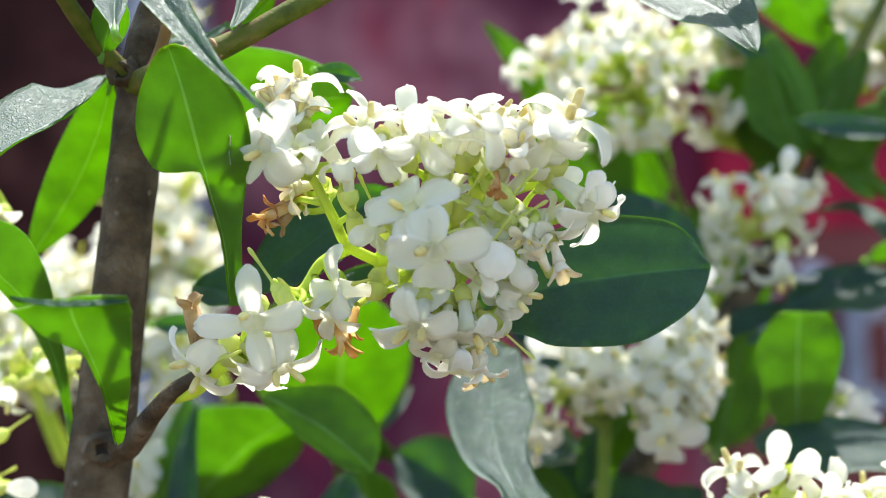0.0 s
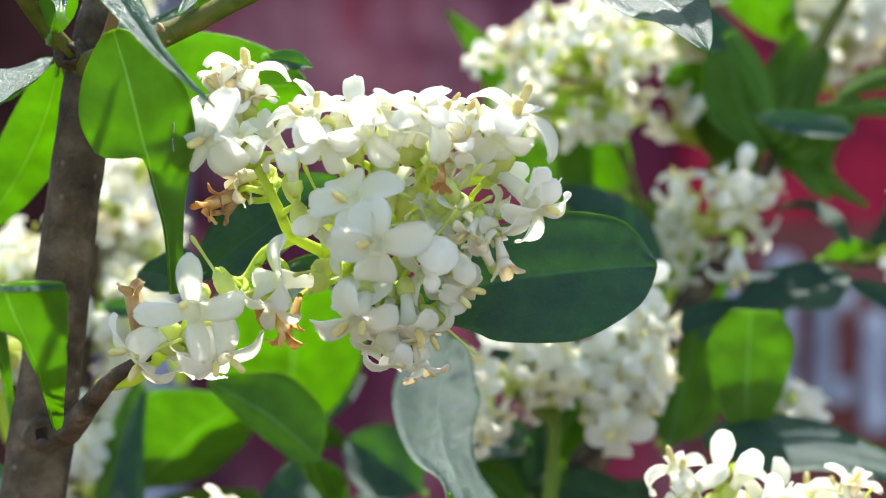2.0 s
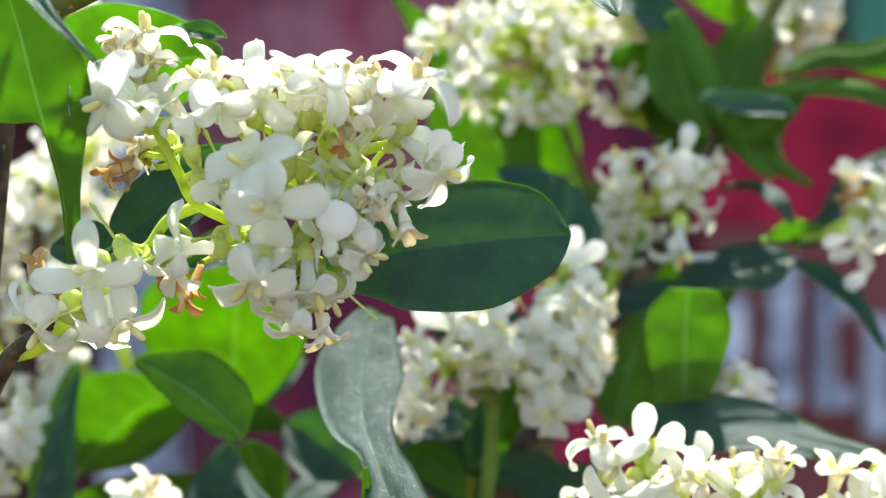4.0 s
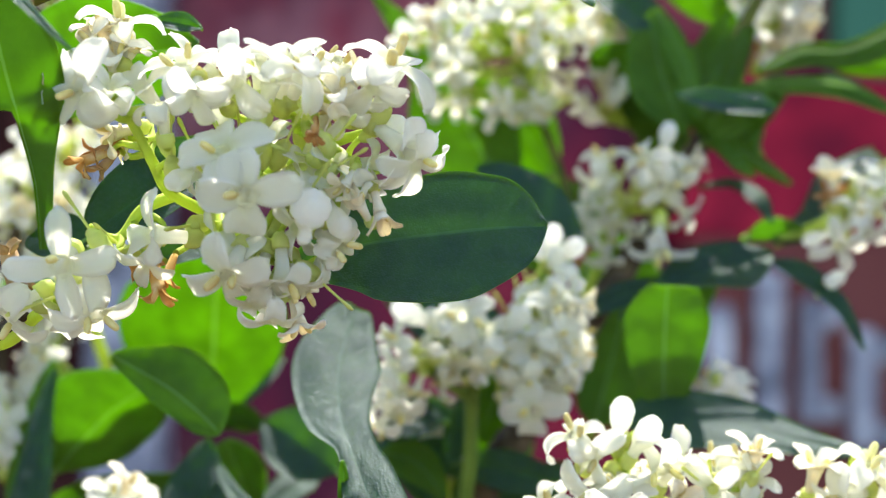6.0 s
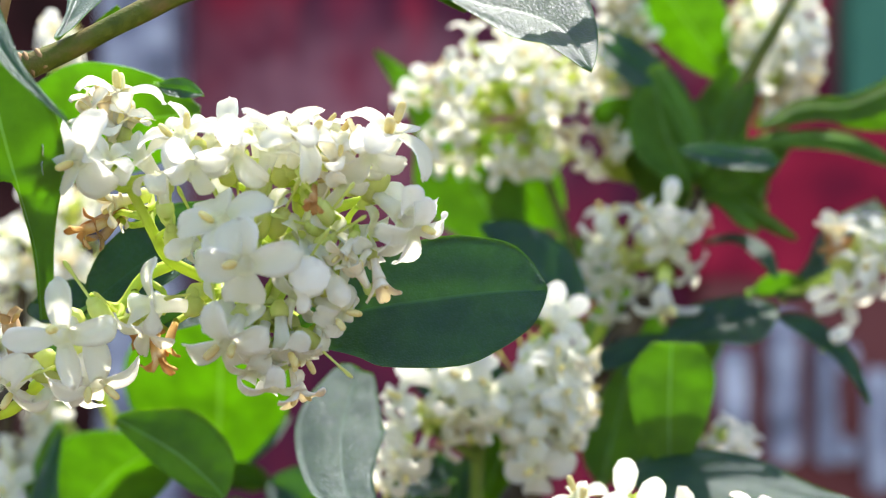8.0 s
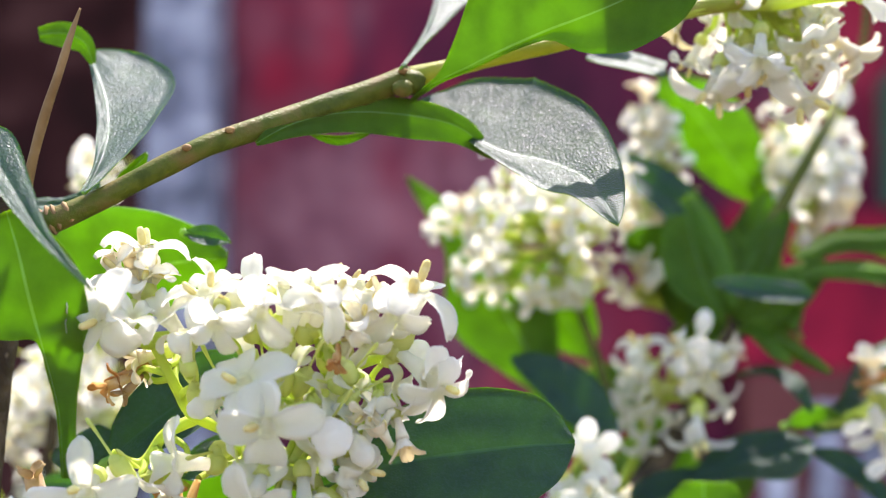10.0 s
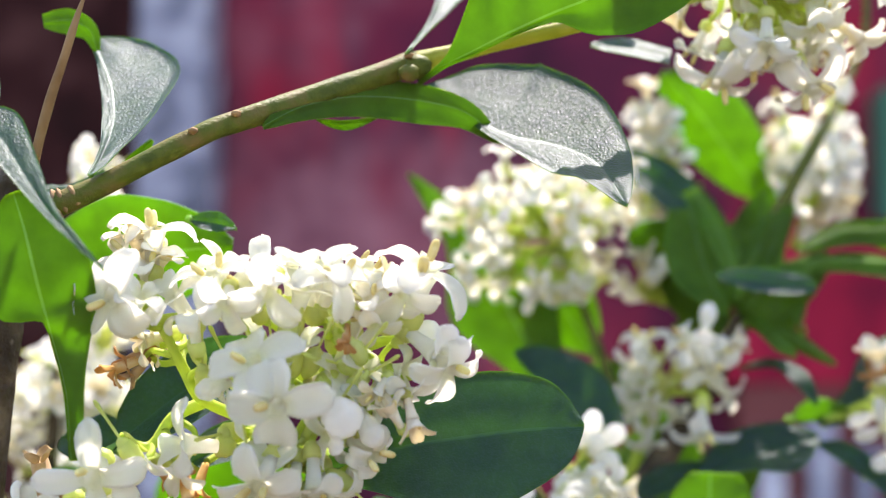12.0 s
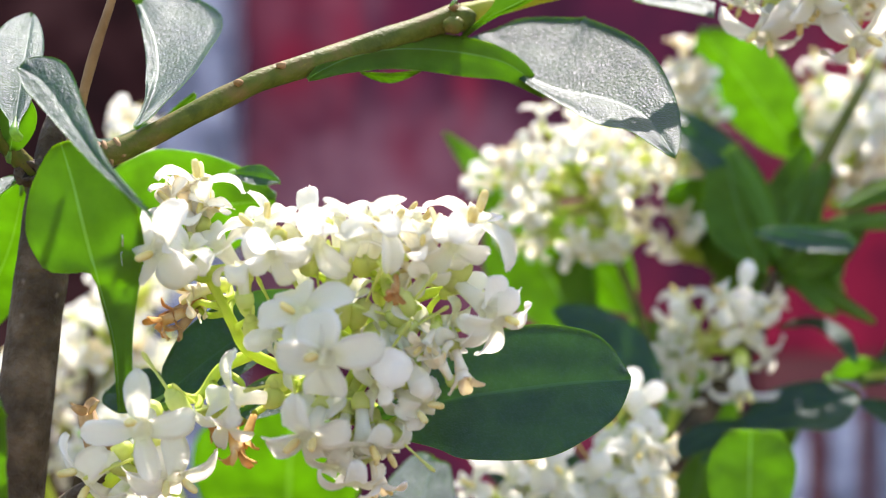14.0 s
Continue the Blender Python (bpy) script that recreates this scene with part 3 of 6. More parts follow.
def mural_material():
    """A wall painted in upright streaks of magenta, red and dusty pink over dark plum."""
    mat, nodes, links, b = shader("painted_wall")
    tc = nodes.new("ShaderNodeTexCoord")

    def streaks(scale, stretch, stops, shift):
        at = nodes.new("ShaderNodeMapping")
        at.inputs["Scale"].default_value, at.inputs["Location"].default_value = (1, 1, stretch), shift
        links.new(tc.outputs["Object"], at.inputs["Vector"])
        tex = nodes.new("ShaderNodeTexNoise")
        tex.inputs["Scale"].default_value, tex.inputs["Detail"].default_value = scale, 6
        links.new(at.outputs[0], tex.inputs["Vector"])
        ramp = nodes.new("ShaderNodeValToRGB")
        while len(ramp.color_ramp.elements) < len(stops):
            ramp.color_ramp.elements.new(0.5)
        for el, (pos, col) in zip(ramp.color_ramp.elements, stops):
            el.position, el.color = pos, (*col, 1)
        links.new(tex.outputs["Fac"], ramp.inputs["Fac"])
        return ramp.outputs["Color"]

    def layer(under, over, amount):
        mix = nodes.new("ShaderNodeMix")
        mix.data_type = "RGBA"
        links.new(amount, mix.inputs["Factor"])
        links.new(under, mix.inputs["A"])
        links.new(over, mix.inputs["B"])
        return mix.outputs["Result"]

    ground_coat = streaks(9, 0.5, [(0.32, (0.045, 0.012, 0.024)), (0.5, (0.11, 0.017, 0.040)), (0.66, (0.23, 0.022, 0.046))], (0.4, 0, 0))
    pink = streaks(30, 0.7, [(0.35, (0.17, 0.050, 0.070)), (0.65, (0.36, 0.155, 0.175))], (3, 0, 1))
    red = streaks(26, 0.35, [(0.4, (0.28, 0.014, 0.034)), (0.7, (0.42, 0.030, 0.058))], (7, 0, 2))
    pink_share = streaks(5.5, 0.8, [(0.50, (0, 0, 0)), (0.66, (0.75, 0.75, 0.75))], (1.7, 0, 0.2))
    bright = streaks(11, 0.4, [(0.53, (0, 0, 0)), (0.64, (0.9, 0.9, 0.9))], (5.2, 0, 0.6))
    def patch(where, size, ragged):
        """A soft-edged patch of that size round a place on the wall, broken up by noise."""
        at = nodes.new("ShaderNodeMapping")
        at.vector_type = "TEXTURE"
        at.inputs["Location"].default_value, at.inputs["Scale"].default_value = where, size
        links.new(tc.outputs["Object"], at.inputs["Vector"])
        ball = nodes.new("ShaderNodeTexGradient")
        ball.gradient_type = "SPHERICAL"
        links.new(at.outputs[0], ball.inputs["Vector"])
        mul = nodes.new("ShaderNodeMath")
        mul.operation = "MULTIPLY"
        links.new(ball.outputs["Fac"], mul.inputs[0])
        links.new(ragged, mul.inputs[1])
        return mul.outputs[0]

    ragged = streaks(22, 0.6, [(0.36, (0.5, 0.5, 0.5)), (0.62, (1.5, 1.5, 1.5))], (2, 0, 4))
    coat = layer(layer(ground_coat, red, bright), pink, pink_share)
    coat = layer(coat, red, patch((-0.192, 1.62, 1.637), (0.045, 0.2, 0.13), ragged))
    coat = layer(coat, pink, patch((-0.129, 1.62, 1.466), (0.26, 0.3, 0.15), ragged))
    links.new(coat, b.inputs["Base Color"])
    b.inputs["Roughness"].default_value, b.inputs["Specular IOR Level"].default_value = 0.7, 0.08
    bump(nodes, links, b, 80, 0.2, 0.002)
    return mat


MURAL = mural_material()
# White mottled at random, greyed and blued in colour like the wall's shade.
WHITE = plain_material("shaded_white_paint", [(0.34, (0.07, 0.075, 0.10)), (0.5, (0.24, 0.25, 0.31)), (0.68, (0.52, 0.53, 0.58))], 30, 0.5, 0.2, 60, 0.002, detail=8)
MAROON = plain_material("maroon_paint", [(0.3, (0.020, 0.008, 0.007)), (0.5, (0.038, 0.012, 0.011)), (0.7, (0.085, 0.035, 0.030))], 22, 0.7, 0.2, 60, 0.002, spec=0.05)
RED = plain_material("red_paint", [(0.36, (0.15, 0.012, 0.030)), (0.5, (0.29, 0.015, 0.038)), (0.66, (0.42, 0.022, 0.052))], 14, 0.75, 0.2, 60, 0.002, spec=0.04)
BRICK = plain_material("brownish_red_paint", [(0.3, (0.12, 0.025, 0.022)), (0.7, (0.17, 0.045, 0.04))], 10, 0.6, 0.2, 60, 0.002)
GREEN = plain_material("green_paint", [(0.3, (0.03, 0.13, 0.08)), (0.7, (0.05, 0.18, 0.11))], 10, 0.6, 0.2, 60, 0.002)
BLUE = plain_material("blue_paint", [(0.3, (0.05, 0.12, 0.35)), (0.7, (0.1, 0.2, 0.45))], 10, 0.6, 0.2, 60, 0.002)

bm = bmesh.new()
bmesh.ops.create_grid(bm, x_segments=60, y_segments=60, size=60)
for v in bm.verts:
    v.co.z = 0.015 * noise.noise(v.co * 1.7)
tagged(new("ground", mesh_of("ground", bm, [SOIL])), "bare brown garden soil under the shrub", "ground", kind="structure")
tagged(slab("wall_back", -3.0, 1.62, -0.05, 3.0, 1.80, 2.6, MURAL), "wall painted in blurred red and magenta patches", "wall", kind="structure")


def panel(name, a, b, mat, label, category, depth=1.60, thick=0.02):
    """A painted board on the wall between two opposite corners."""
    ob = slab(name, min(a[0], b[0]), depth - thick, min(a[2], b[2]), max(a[0], b[0]), 1.622, max(a[2], b[2]), mat)
    return tagged(ob, label, category)


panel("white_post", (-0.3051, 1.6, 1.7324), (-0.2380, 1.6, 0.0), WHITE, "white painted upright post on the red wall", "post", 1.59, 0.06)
panel("dark_door", (-0.4954, 1.6, 1.7354), (-0.3062, 1.6, 0.0), MAROON, "dark maroon door panel beside the white post", "door")
panel("blue_board", (-0.5799, 1.6000, 1.6672), (-0.4926, 1.6000, 1.5858), BLUE, "small blue board beside the dark door", "board")
panel("red_board", (0.2411, 1.6000, 1.4774), (0.4658, 1.6000, 1.3239), RED, "bright red board on the painted wall", "board", 1.59)
panel("brown_board", (0.2572, 1.6000, 1.3236), (0.5420, 1.6000, 1.0500), BRICK, "brownish red sign board with white lettering", "sign", 1.59)
panel("green_board", (0.4007, 1.6000, 1.6091), (0.5434, 1.6000, 1.4786), GREEN, "green board on the painted wall", "board", 1.59)

sign = new("sign_lettering")
sign.location = (0.3639, 1.588, 1.1945)
bpy.context.view_layer.update()
tagged(sign, "unreadable white lettering on the brownish red board", "lettering")
for a, b in (((0.2738, 1.5880, 1.2600), (0.2991, 1.5880, 1.1677)), ((0.3191, 1.5880, 1.2925), (0.3470, 1.5880, 1.1513)), ((0.3620, 1.5880, 1.2679), (0.3829, 1.5880, 1.1485)), ((0.3811, 1.5880, 1.2625), (0.4017, 1.5880, 1.2380)),
             ((0.3808, 1.5880, 1.1729), (0.4014, 1.5880, 1.1500)), ((0.4093, 1.5880, 1.2380), (0.4351, 1.5880, 1.1239)), ((0.4366, 1.5880, 1.2325), (0.4616, 1.5880, 1.2052)), ((0.4363, 1.5880, 1.1483), (0.4613, 1.5880, 1.1238)), ((0.4780, 1.5880, 1.2161), (0.5049, 1.5880, 1.1074))):
    ob = slab("bar", min(a[0], b[0]), 1.556, min(a[2], b[2]), max(a[0], b[0]), 1.571, max(a[2], b[2]), WHITE, sign)
    ob.matrix_parent_inverse = sign.matrix_world.inverted()

# ---- front stem with its branch ----
rnd = random.Random(7)
front = plant("privet_stem", -0.045, 0.172, "brown privet stem with glossy green leaves and white blossom")
part("stem", tube(bmesh.new(), [(-0.062, 0.178, -0.02), (-0.056, 0.176, 0.7), (-0.047, 0.174, 1.2), (-0.0373, 0.1720, 1.2741), (-0.0337, 0.1690, 1.2966), (-0.0315, 0.1670, 1.3109), (-0.0304, 0.1660, 1.3199), (-0.0298, 0.1660, 1.3233), (-0.0292, 0.1650, 1.3257)], [0.0062, 0.0052, 0.0036, 0.0034, 0.0028, 0.0026, 0.0019, 0.0014, 0.0008], 16, 10, 0.10), BARK, front)
part("dead_tip", tube(bmesh.new(), [(-0.0301, 0.1640, 1.3163), (-0.0280, 0.1630, 1.3202), (-0.0255, 0.1600, 1.3271), (-0.0226, 0.1580, 1.3346), (-0.0212, 0.1580, 1.3390)], [0.0007, 0.0006, 0.0005, 0.0004, 0.0001], 9, 8, 0.25), DEAD, front, "thin pale dead shoot")
branch_line = [(-0.0324, 0.1670, 1.3167), (-0.0250, 0.1570, 1.3177), (-0.0196, 0.1570, 1.3200), (-0.0113, 0.1590, 1.3247), (-0.0072, 0.1610, 1.3269), (0.0013, 0.1660, 1.3306), (0.0097, 0.1700, 1.3343), (0.0176, 0.1705, 1.3362), (0.0262, 0.1700, 1.3380), (0.0398, 0.1725, 1.3420), (0.0585, 0.1790, 1.3452)]
radii = [0.0013, 0.0012, 0.0011, 0.00105, 0.00108, 0.00125, 0.00145, 0.0008, 0.0008, 0.0009, 0.0007]
part("branch", tube(bmesh.new(), branch_line[:7], radii[:7], 14, 10, 0.14), TWIG, front, "olive-green side branch with knots")
part("shoot", tube(bmesh.new(), branch_line[6:], [0.0012] + radii[7:], 14, 10, 0.1), YOUNG, front, "yellow-green young end of the branch")
part("side_shoot", tube(bmesh.new(), [(-0.0315, 0.1650, 1.3173), (-0.0331, 0.1630, 1.3193), (-0.0349, 0.1610, 1.3218), (-0.0369, 0.1580, 1.3254)], [0.0011, 0.0010, 0.0009, 0.0008], 9, 5, 0.1), TWIG, front)
part("twig", tube(bmesh.new(), [(-0.0371, 0.1710, 1.2790), (-0.0332, 0.1680, 1.2802), (-0.0297, 0.1630, 1.2836), (-0.0267, 0.1580, 1.2863), (-0.0225, 0.1550, 1.2889)], [0.0016, 0.0015, 0.0010, 0.0008, 0.0005], 9, 5, 0.2), BARK, front)
part("side_shoot", tube(bmesh.new(), [(-0.0539, 0.1760, 1.3131), (-0.0518, 0.1740, 1.3087), (-0.0506, 0.1760, 1.3062), (-0.0508, 0.1820, 1.3032), (-0.0530, 0.1880, 1.2969), (-0.0577, 0.1940, 1.2882)], [0.0006, 0.0007, 0.0007, 0.0006, 0.0006, 0.0006], 9, 6, 0.2), TWIG, front)
branch_points = smooth_line(branch_line, [0.0012] * len(branch_line), 10)
for k in (0, 2, 3, 5):
    p, q = branch_points[11 + k][0], branch_points[12 + k][0]
    part("bark_ring", tube(bmesh.new(), [p.lerp(q, 0.05), p.lerp(q, 0.45), p.lerp(q, 0.9)], [0.0010, 0.00126 - 0.00002 * k, 0.0010], 16, 3, 0.9), DEAD, front)
for spot, size in (((-0.0320, 0.1626, 1.3178), 0.0009), ((-0.0355, 0.1672, 1.2801), 0.0012)):
    spot = Vector(spot)
    bm = bmesh.new()
    lump(bm, spot + Vector((0, 0.0014, 0)), (size * 1.9, size * 1.6, size * 1.5), 0, 20)
    for v in bm.verts:
        d = v.co - spot
        off = math.hypot(d.x, d.z * 1.2) / size
        v.co += Vector((0, 0.0011 * max(0, 1 - off) ** 0.7 - 0.0004 * math.exp(-((off - 1.1) * 3) ** 2), 0)) * (d.y < 0.001)
        v.co += Vector((noise.noise(v.co * 1400), 0.6 * noise.noise(v.co * 1500 + Vector((7, 0, 0))), noise.noise(v.co * 1300 + Vector((0, 9, 0))))) * 0.00035
    # The pressed-in middle gets the painted shade colour.
    for fc in bm.faces:
        c = fc.calc_center_median() - spot
        fc.material_index = 1 if math.hypot(c.x, c.z * 1.2) < size * 0.7 and c.y < 0.0015 else 0
    part("knot", bm, [BARK, HOLLOW_SHADE], front)
for spot in ((-0.0070, 0.1600, 1.3271), (-0.0108, 0.1580, 1.3251), (0.0092, 0.1680, 1.3343)):
    bm = bmesh.new()
    lump(bm, Vector(spot) + Vector((0, -0.0002, 0.0003)), (0.0005, 0.0006, 0.00035))
    part("knot", bm, DEAD, front)

bm = bmesh.new()
lump(bm, (0.0099, 0.1690, 1.3336), (0.0016, 0.0014, 0.0013), 0, 12)
lump(bm, (0.0092, 0.1675, 1.3327), (0.0011, 0.0010, 0.0009), 0, 10)
part("node", bm, TWIG, front, "swollen joint where the leaves leave the branch")

# leaves along the branch
leaf(front, (-0.0305, 0.1527, 1.3204), (-0.0340, 0.1703, 1.3351), 0.0063, 1, 53, 17, 1.0, 0.5, wave=0.03, fold=0.1, label="small silvery leaf above the knot")
leaf(front, (-0.0337, 0.1828, 1.3112), (-0.0099, 0.1772, 1.3169), 0.0117, -1, 42)
leaf(front, (-0.0135, 0.1722, 1.3187), (-0.0087, 0.1718, 1.3177), 0.0022, 1, 25)
leaf(front, (-0.0340, 0.1684, 1.3180), (-0.0472, 0.1856, 1.2999), 0.0065, -1, 42, sweep=0.05)
leaf(front, (-0.0337, 0.1621, 1.3193), (-0.0311, 0.1569, 1.3247), 0.0036, -1, 40)
leaf(front, (-0.0403, 0.1745, 1.2807), (-0.0513, 0.1615, 1.3037), 0.0098, -1, 30, 0, sweep=-0.12, left_shape=(0.06, 0.1, 0.13, 0.18, 0.24, 0.27, 0.3, 0.3, 0.3, 0.2, 0.0), right_shape=(0.06, 0.1, 0.14, 0.2, 0.28, 0.48, 0.68, 0.86, 0.98, 0.72, 0.0))
leaf(front, (-0.0576, 0.1982, 1.2669), (-0.0439, 0.2018, 1.2691), 0.0062, 1, 52)
leaf(front, (-0.0203, 0.1676, 1.2955), (-0.0061, 0.1724, 1.3062), 0.0073, 1, 24)
leaf(front, (-0.0208, 0.1730, 1.2950), (-0.0270, 0.1750, 1.2965), 0.0051, 1, 54)
leaf(front, (-0.0137, 0.1707, 1.2936), (-0.0050, 0.1733, 1.2974), 0.0041, 1, 35)

blade(front, [(-0.0194, 0.1480, 1.2948), (-0.0199, 0.1480, 1.3005), (-0.0211, 0.1480, 1.3050), (-0.0214, 0.1470, 1.3069), (-0.0218, 0.1470, 1.3083), (-0.0223, 0.1460, 1.3110), (-0.0232, 0.1460, 1.3146), (-0.0243, 0.1460, 1.3181)], (0.0002, 0.0003, 0.0003, 0.0005, 0.0044, 0.0050, 0.0040, 0.0008), (0.0010, 0.0016, 0.0034, 0.0043, 0.0047, 0.0049, 0.0036, 0.0006), (0.0, 0.0), -1, cup=0.05, wave=0.04, label="bright green backlit leaf")
blade(front, [(-0.0137, 0.1336, 1.3103), (-0.0187, 0.1376, 1.3150), (-0.0224, 0.1414, 1.3195), (-0.0255, 0.1443, 1.3232), (-0.0280, 0.1456, 1.3248)], (0.0001, 0.0005, 0.0012, 0.0016, 0.0003), (0.0001, 0.0005, 0.0014, 0.0022, 0.0008), (1.0, 1.0), 1, cup=0.1, wave=0.02, label="folded leaf half with a pale silvery edge")
blade(front, [(-0.0320, 0.1587, 1.2817), (-0.0300, 0.1440, 1.2877), (-0.0304, 0.1405, 1.2910), (-0.0313, 0.1390, 1.2938), (-0.0316, 0.1375, 1.2960)], (0.0003, 0.0004, 0.0006, 0.0031, 0.0051), (0.0004, 0.0021, 0.0038, 0.0052, 0.0051), (-0.6, -0.6), -1, cup=0.15, wave=0.03, label="backlit leaf with a straight cut edge")
blade(front, [(-0.0365, 0.1374, 1.2961), (-0.0332, 0.1366, 1.2956), (-0.0297, 0.1363, 1.2955), (-0.0264, 0.1368, 1.2957)], (0.0000, 0.0002, 0.0002, 0.0001), (0.0000, 0.0002, 0.0002, 0.0001), (1.8, 1.8), 1, cup=0.0, wave=0.0)
blade(front, [(0.0009, 0.1597, 1.2932), (0.0053, 0.1601, 1.2946), (0.0091, 0.1604, 1.2957), (0.0164, 0.1618, 1.2967), (0.0212, 0.1625, 1.2972), (0.0240, 0.1630, 1.2973), (0.0260, 0.1636, 1.2974)], (0.0003, 0.0028, 0.0048, 0.0059, 0.0051, 0.0035, 0.0002), (0.0003, 0.0033, 0.0057, 0.0067, 0.0054, 0.0037, 0.0002), (0.41, 0.39), 1, cup=0.03, wave=0.010, label="broad dark green leaf in shade")
blade(front, [(0.0101, 0.1654, 1.2672), (0.0079, 0.1710, 1.2714), (0.0063, 0.1751, 1.2747), (0.0049, 0.1801, 1.2782), (0.0046, 0.1851, 1.2827), (0.0054, 0.1889, 1.2863), (0.0063, 0.1914, 1.2888)], (0.0040, 0.0024, 0.0014, 0.0040, 0.0053, 0.0039, 0.0023), (0.0036, 0.0033, 0.0027, 0.0035, 0.0047, 0.0033, 0.0017), (1.05, 1.05), 1, cup=-0.1, wave=0.04, label="curled leaf with silvery sheen on its upper side")
blade(front, [(0.0058, 0.1727, 1.2660), (0.0060, 0.1720, 1.2699), (0.0057, 0.1713, 1.2737)], (0.0007, 0.0008, 0.0002), (0.0005, 0.0006, 0.0002), (-0.2, -0.2), -1, cup=0.0)
blade(front, [(0.0101, 0.1778, 1.3330), (0.0121, 0.1762, 1.3315), (0.0146, 0.1744, 1.3299), (0.0190, 0.1704, 1.3269), (0.0244, 0.1675, 1.3252), (0.0279, 0.1635, 1.3226), (0.0299, 0.1569, 1.3178)], (0.0002, 0.0040, 0.0069, 0.0093, 0.0077, 0.0037, 0.0001), (0.0002, 0.0004, 0.0006, 0.0014, 0.0035, 0.0028, 0.0001), (0.95, 1.2), 1, cup=0.08, wave=0.02, label="leaf with silvery sunlit upper side")
blade(front, [(0.0184, 0.1735, 1.3265), (0.0149, 0.1715, 1.3293), (0.0097, 0.1695, 1.3303), (0.0035, 0.1665, 1.3301), (-0.0013, 0.1635, 1.3285), (-0.0046, 0.1610, 1.3262)], (0.0002, 0.0017, 0.0024, 0.0020, 0.0014, 0.0002), (0.0002, 0.0013, 0.0018, 0.0017, 0.0013, 0.0002), (0.1, 0.1), -1, cup=0.03, wave=0.03)
blade(front, [(-0.0001, 0.1680, 1.3282), (0.0028, 0.1681, 1.3278), (0.0059, 0.1689, 1.3285)], (0.0001, 0.0003, 0.0001), (0.0001, 0.0007, 0.0001), (-0.2, -0.2), -1)
blade(front, [(-0.0198, 0.1546, 1.3208), (-0.0194, 0.1587, 1.3239), (-0.0196, 0.1634, 1.3277), (-0.0209, 0.1680, 1.3315), (-0.0228, 0.1724, 1.3353), (-0.0246, 0.1759, 1.3384)], (0.0002, 0.0005, 0.0011, 0.0010, 0.0006, 0.0003), (0.0002, 0.0018, 0.0044, 0.0068, 0.0049, 0.0004), (1.5, 1.5), 1, cup=0.1, wave=0.03, label="silvery leaf with a curled green tip")
blade(front, [(-0.0235, 0.1729, 1.3366), (-0.0242, 0.1725, 1.3387), (-0.0262, 0.1718, 1.3396), (-0.0288, 0.1713, 1.3393)], (0.0003, 0.0012, 0.0015, 0.0006), (0.0003, 0.0008, 0.0012, 0.0008), (-0.2, -0.2), -1, cup=0.0)
blade(front, [(0.0289, 0.1875, 1.3399), (0.0328, 0.1872, 1.3396), (0.0377, 0.1863, 1.3382)], (0.0002, 0.0015, 0.0011), (0.0002, 0.0016, 0.0015), (1.55, 1.55), 1, cup=0.05)
blade(front, [(-0.0320, 0.1703, 1.3197), (-0.0290, 0.1714, 1.3215), (-0.0258, 0.1716, 1.3219), (-0.0225, 0.1727, 1.3239)], (0.0003, 0.0008, 0.0006, 0.0002), (0.0003, 0.0013, 0.0009, 0.0002), (1.3, 1.3), 1)
blade(front, [(-0.0213, 0.1728, 1.3234), (-0.0196, 0.1726, 1.3248), (-0.0175, 0.1721, 1.3270)], (0.0002, 0.0007, 0.0002), (0.0002, 0.0012, 0.0002), (-0.2, -0.2), -1)
blade(front, [(0.0223, 0.2040, 1.3584), (0.0253, 0.2010, 1.3529), (0.0283, 0.1980, 1.3505), (0.0315, 0.1950, 1.3497), (0.0350, 0.1930, 1.3506)], (0.0003, 0.0010, 0.0011, 0.0011, 0.0002), (0.0003, 0.0027, 0.0030, 0.0027, 0.0002), (1.5, 1.5), 1)
blade(front, [(0.0448, 0.1720, 1.3496), (0.0482, 0.1710, 1.3484), (0.0509, 0.1700, 1.3472), (0.0527, 0.1690, 1.3460)], (0.0002, 0.0008, 0.0008, 0.0001), (0.0002, 0.0007, 0.0007, 0.0001), (1.5, 1.5), 1)
blade(front, [(0.0099, 0.1690, 1.3317), (0.0127, 0.1670, 1.3333), (0.0159, 0.1650, 1.3344), (0.0193, 0.1630, 1.3356), (0.0232, 0.1610, 1.3369), (0.0267, 0.1590, 1.3379), (0.0302, 0.1580, 1.3392), (0.0341, 0.1570, 1.3408), (0.0378, 0.1560, 1.3424), (0.0405, 0.1560, 1.3439)], (0.0002, 0.0005, 0.0034, 0.0068, 0.0073, 0.0038, 0.0008, 0.0014, 0.0015, 0.0002), (0.0002, 0.0003, 0.0004, 0.0004, 0.0007, 0.0035, 0.0047, 0.0043, 0.0019, 0.0002), (-0.2, -0.2), -1, cup=0.05, wave=0.03, label="bright green leaf partly in shade")
blade(front, [(0.0091, 0.1670, 1.3348), (0.0104, 0.1750, 1.3385), (0.0115, 0.1830, 1.3425), (0.0122, 0.1900, 1.3469), (0.0127, 0.1970, 1.3517), (0.0131, 0.2020, 1.3558), (0.0142, 0.2090, 1.3621), (0.0174, 0.2170, 1.3698)], (0.0002, 0.0004, 0.0005, 0.0006, 0.0007, 0.0008, 0.0010, 0.0002), (0.0002, 0.0005, 0.0012, 0.0030, 0.0062, 0.0089, 0.0107, 0.0004), (0.45, 1.1), 1, cup=0.03, wave=0.02, label="silvery leaf behind the green one")
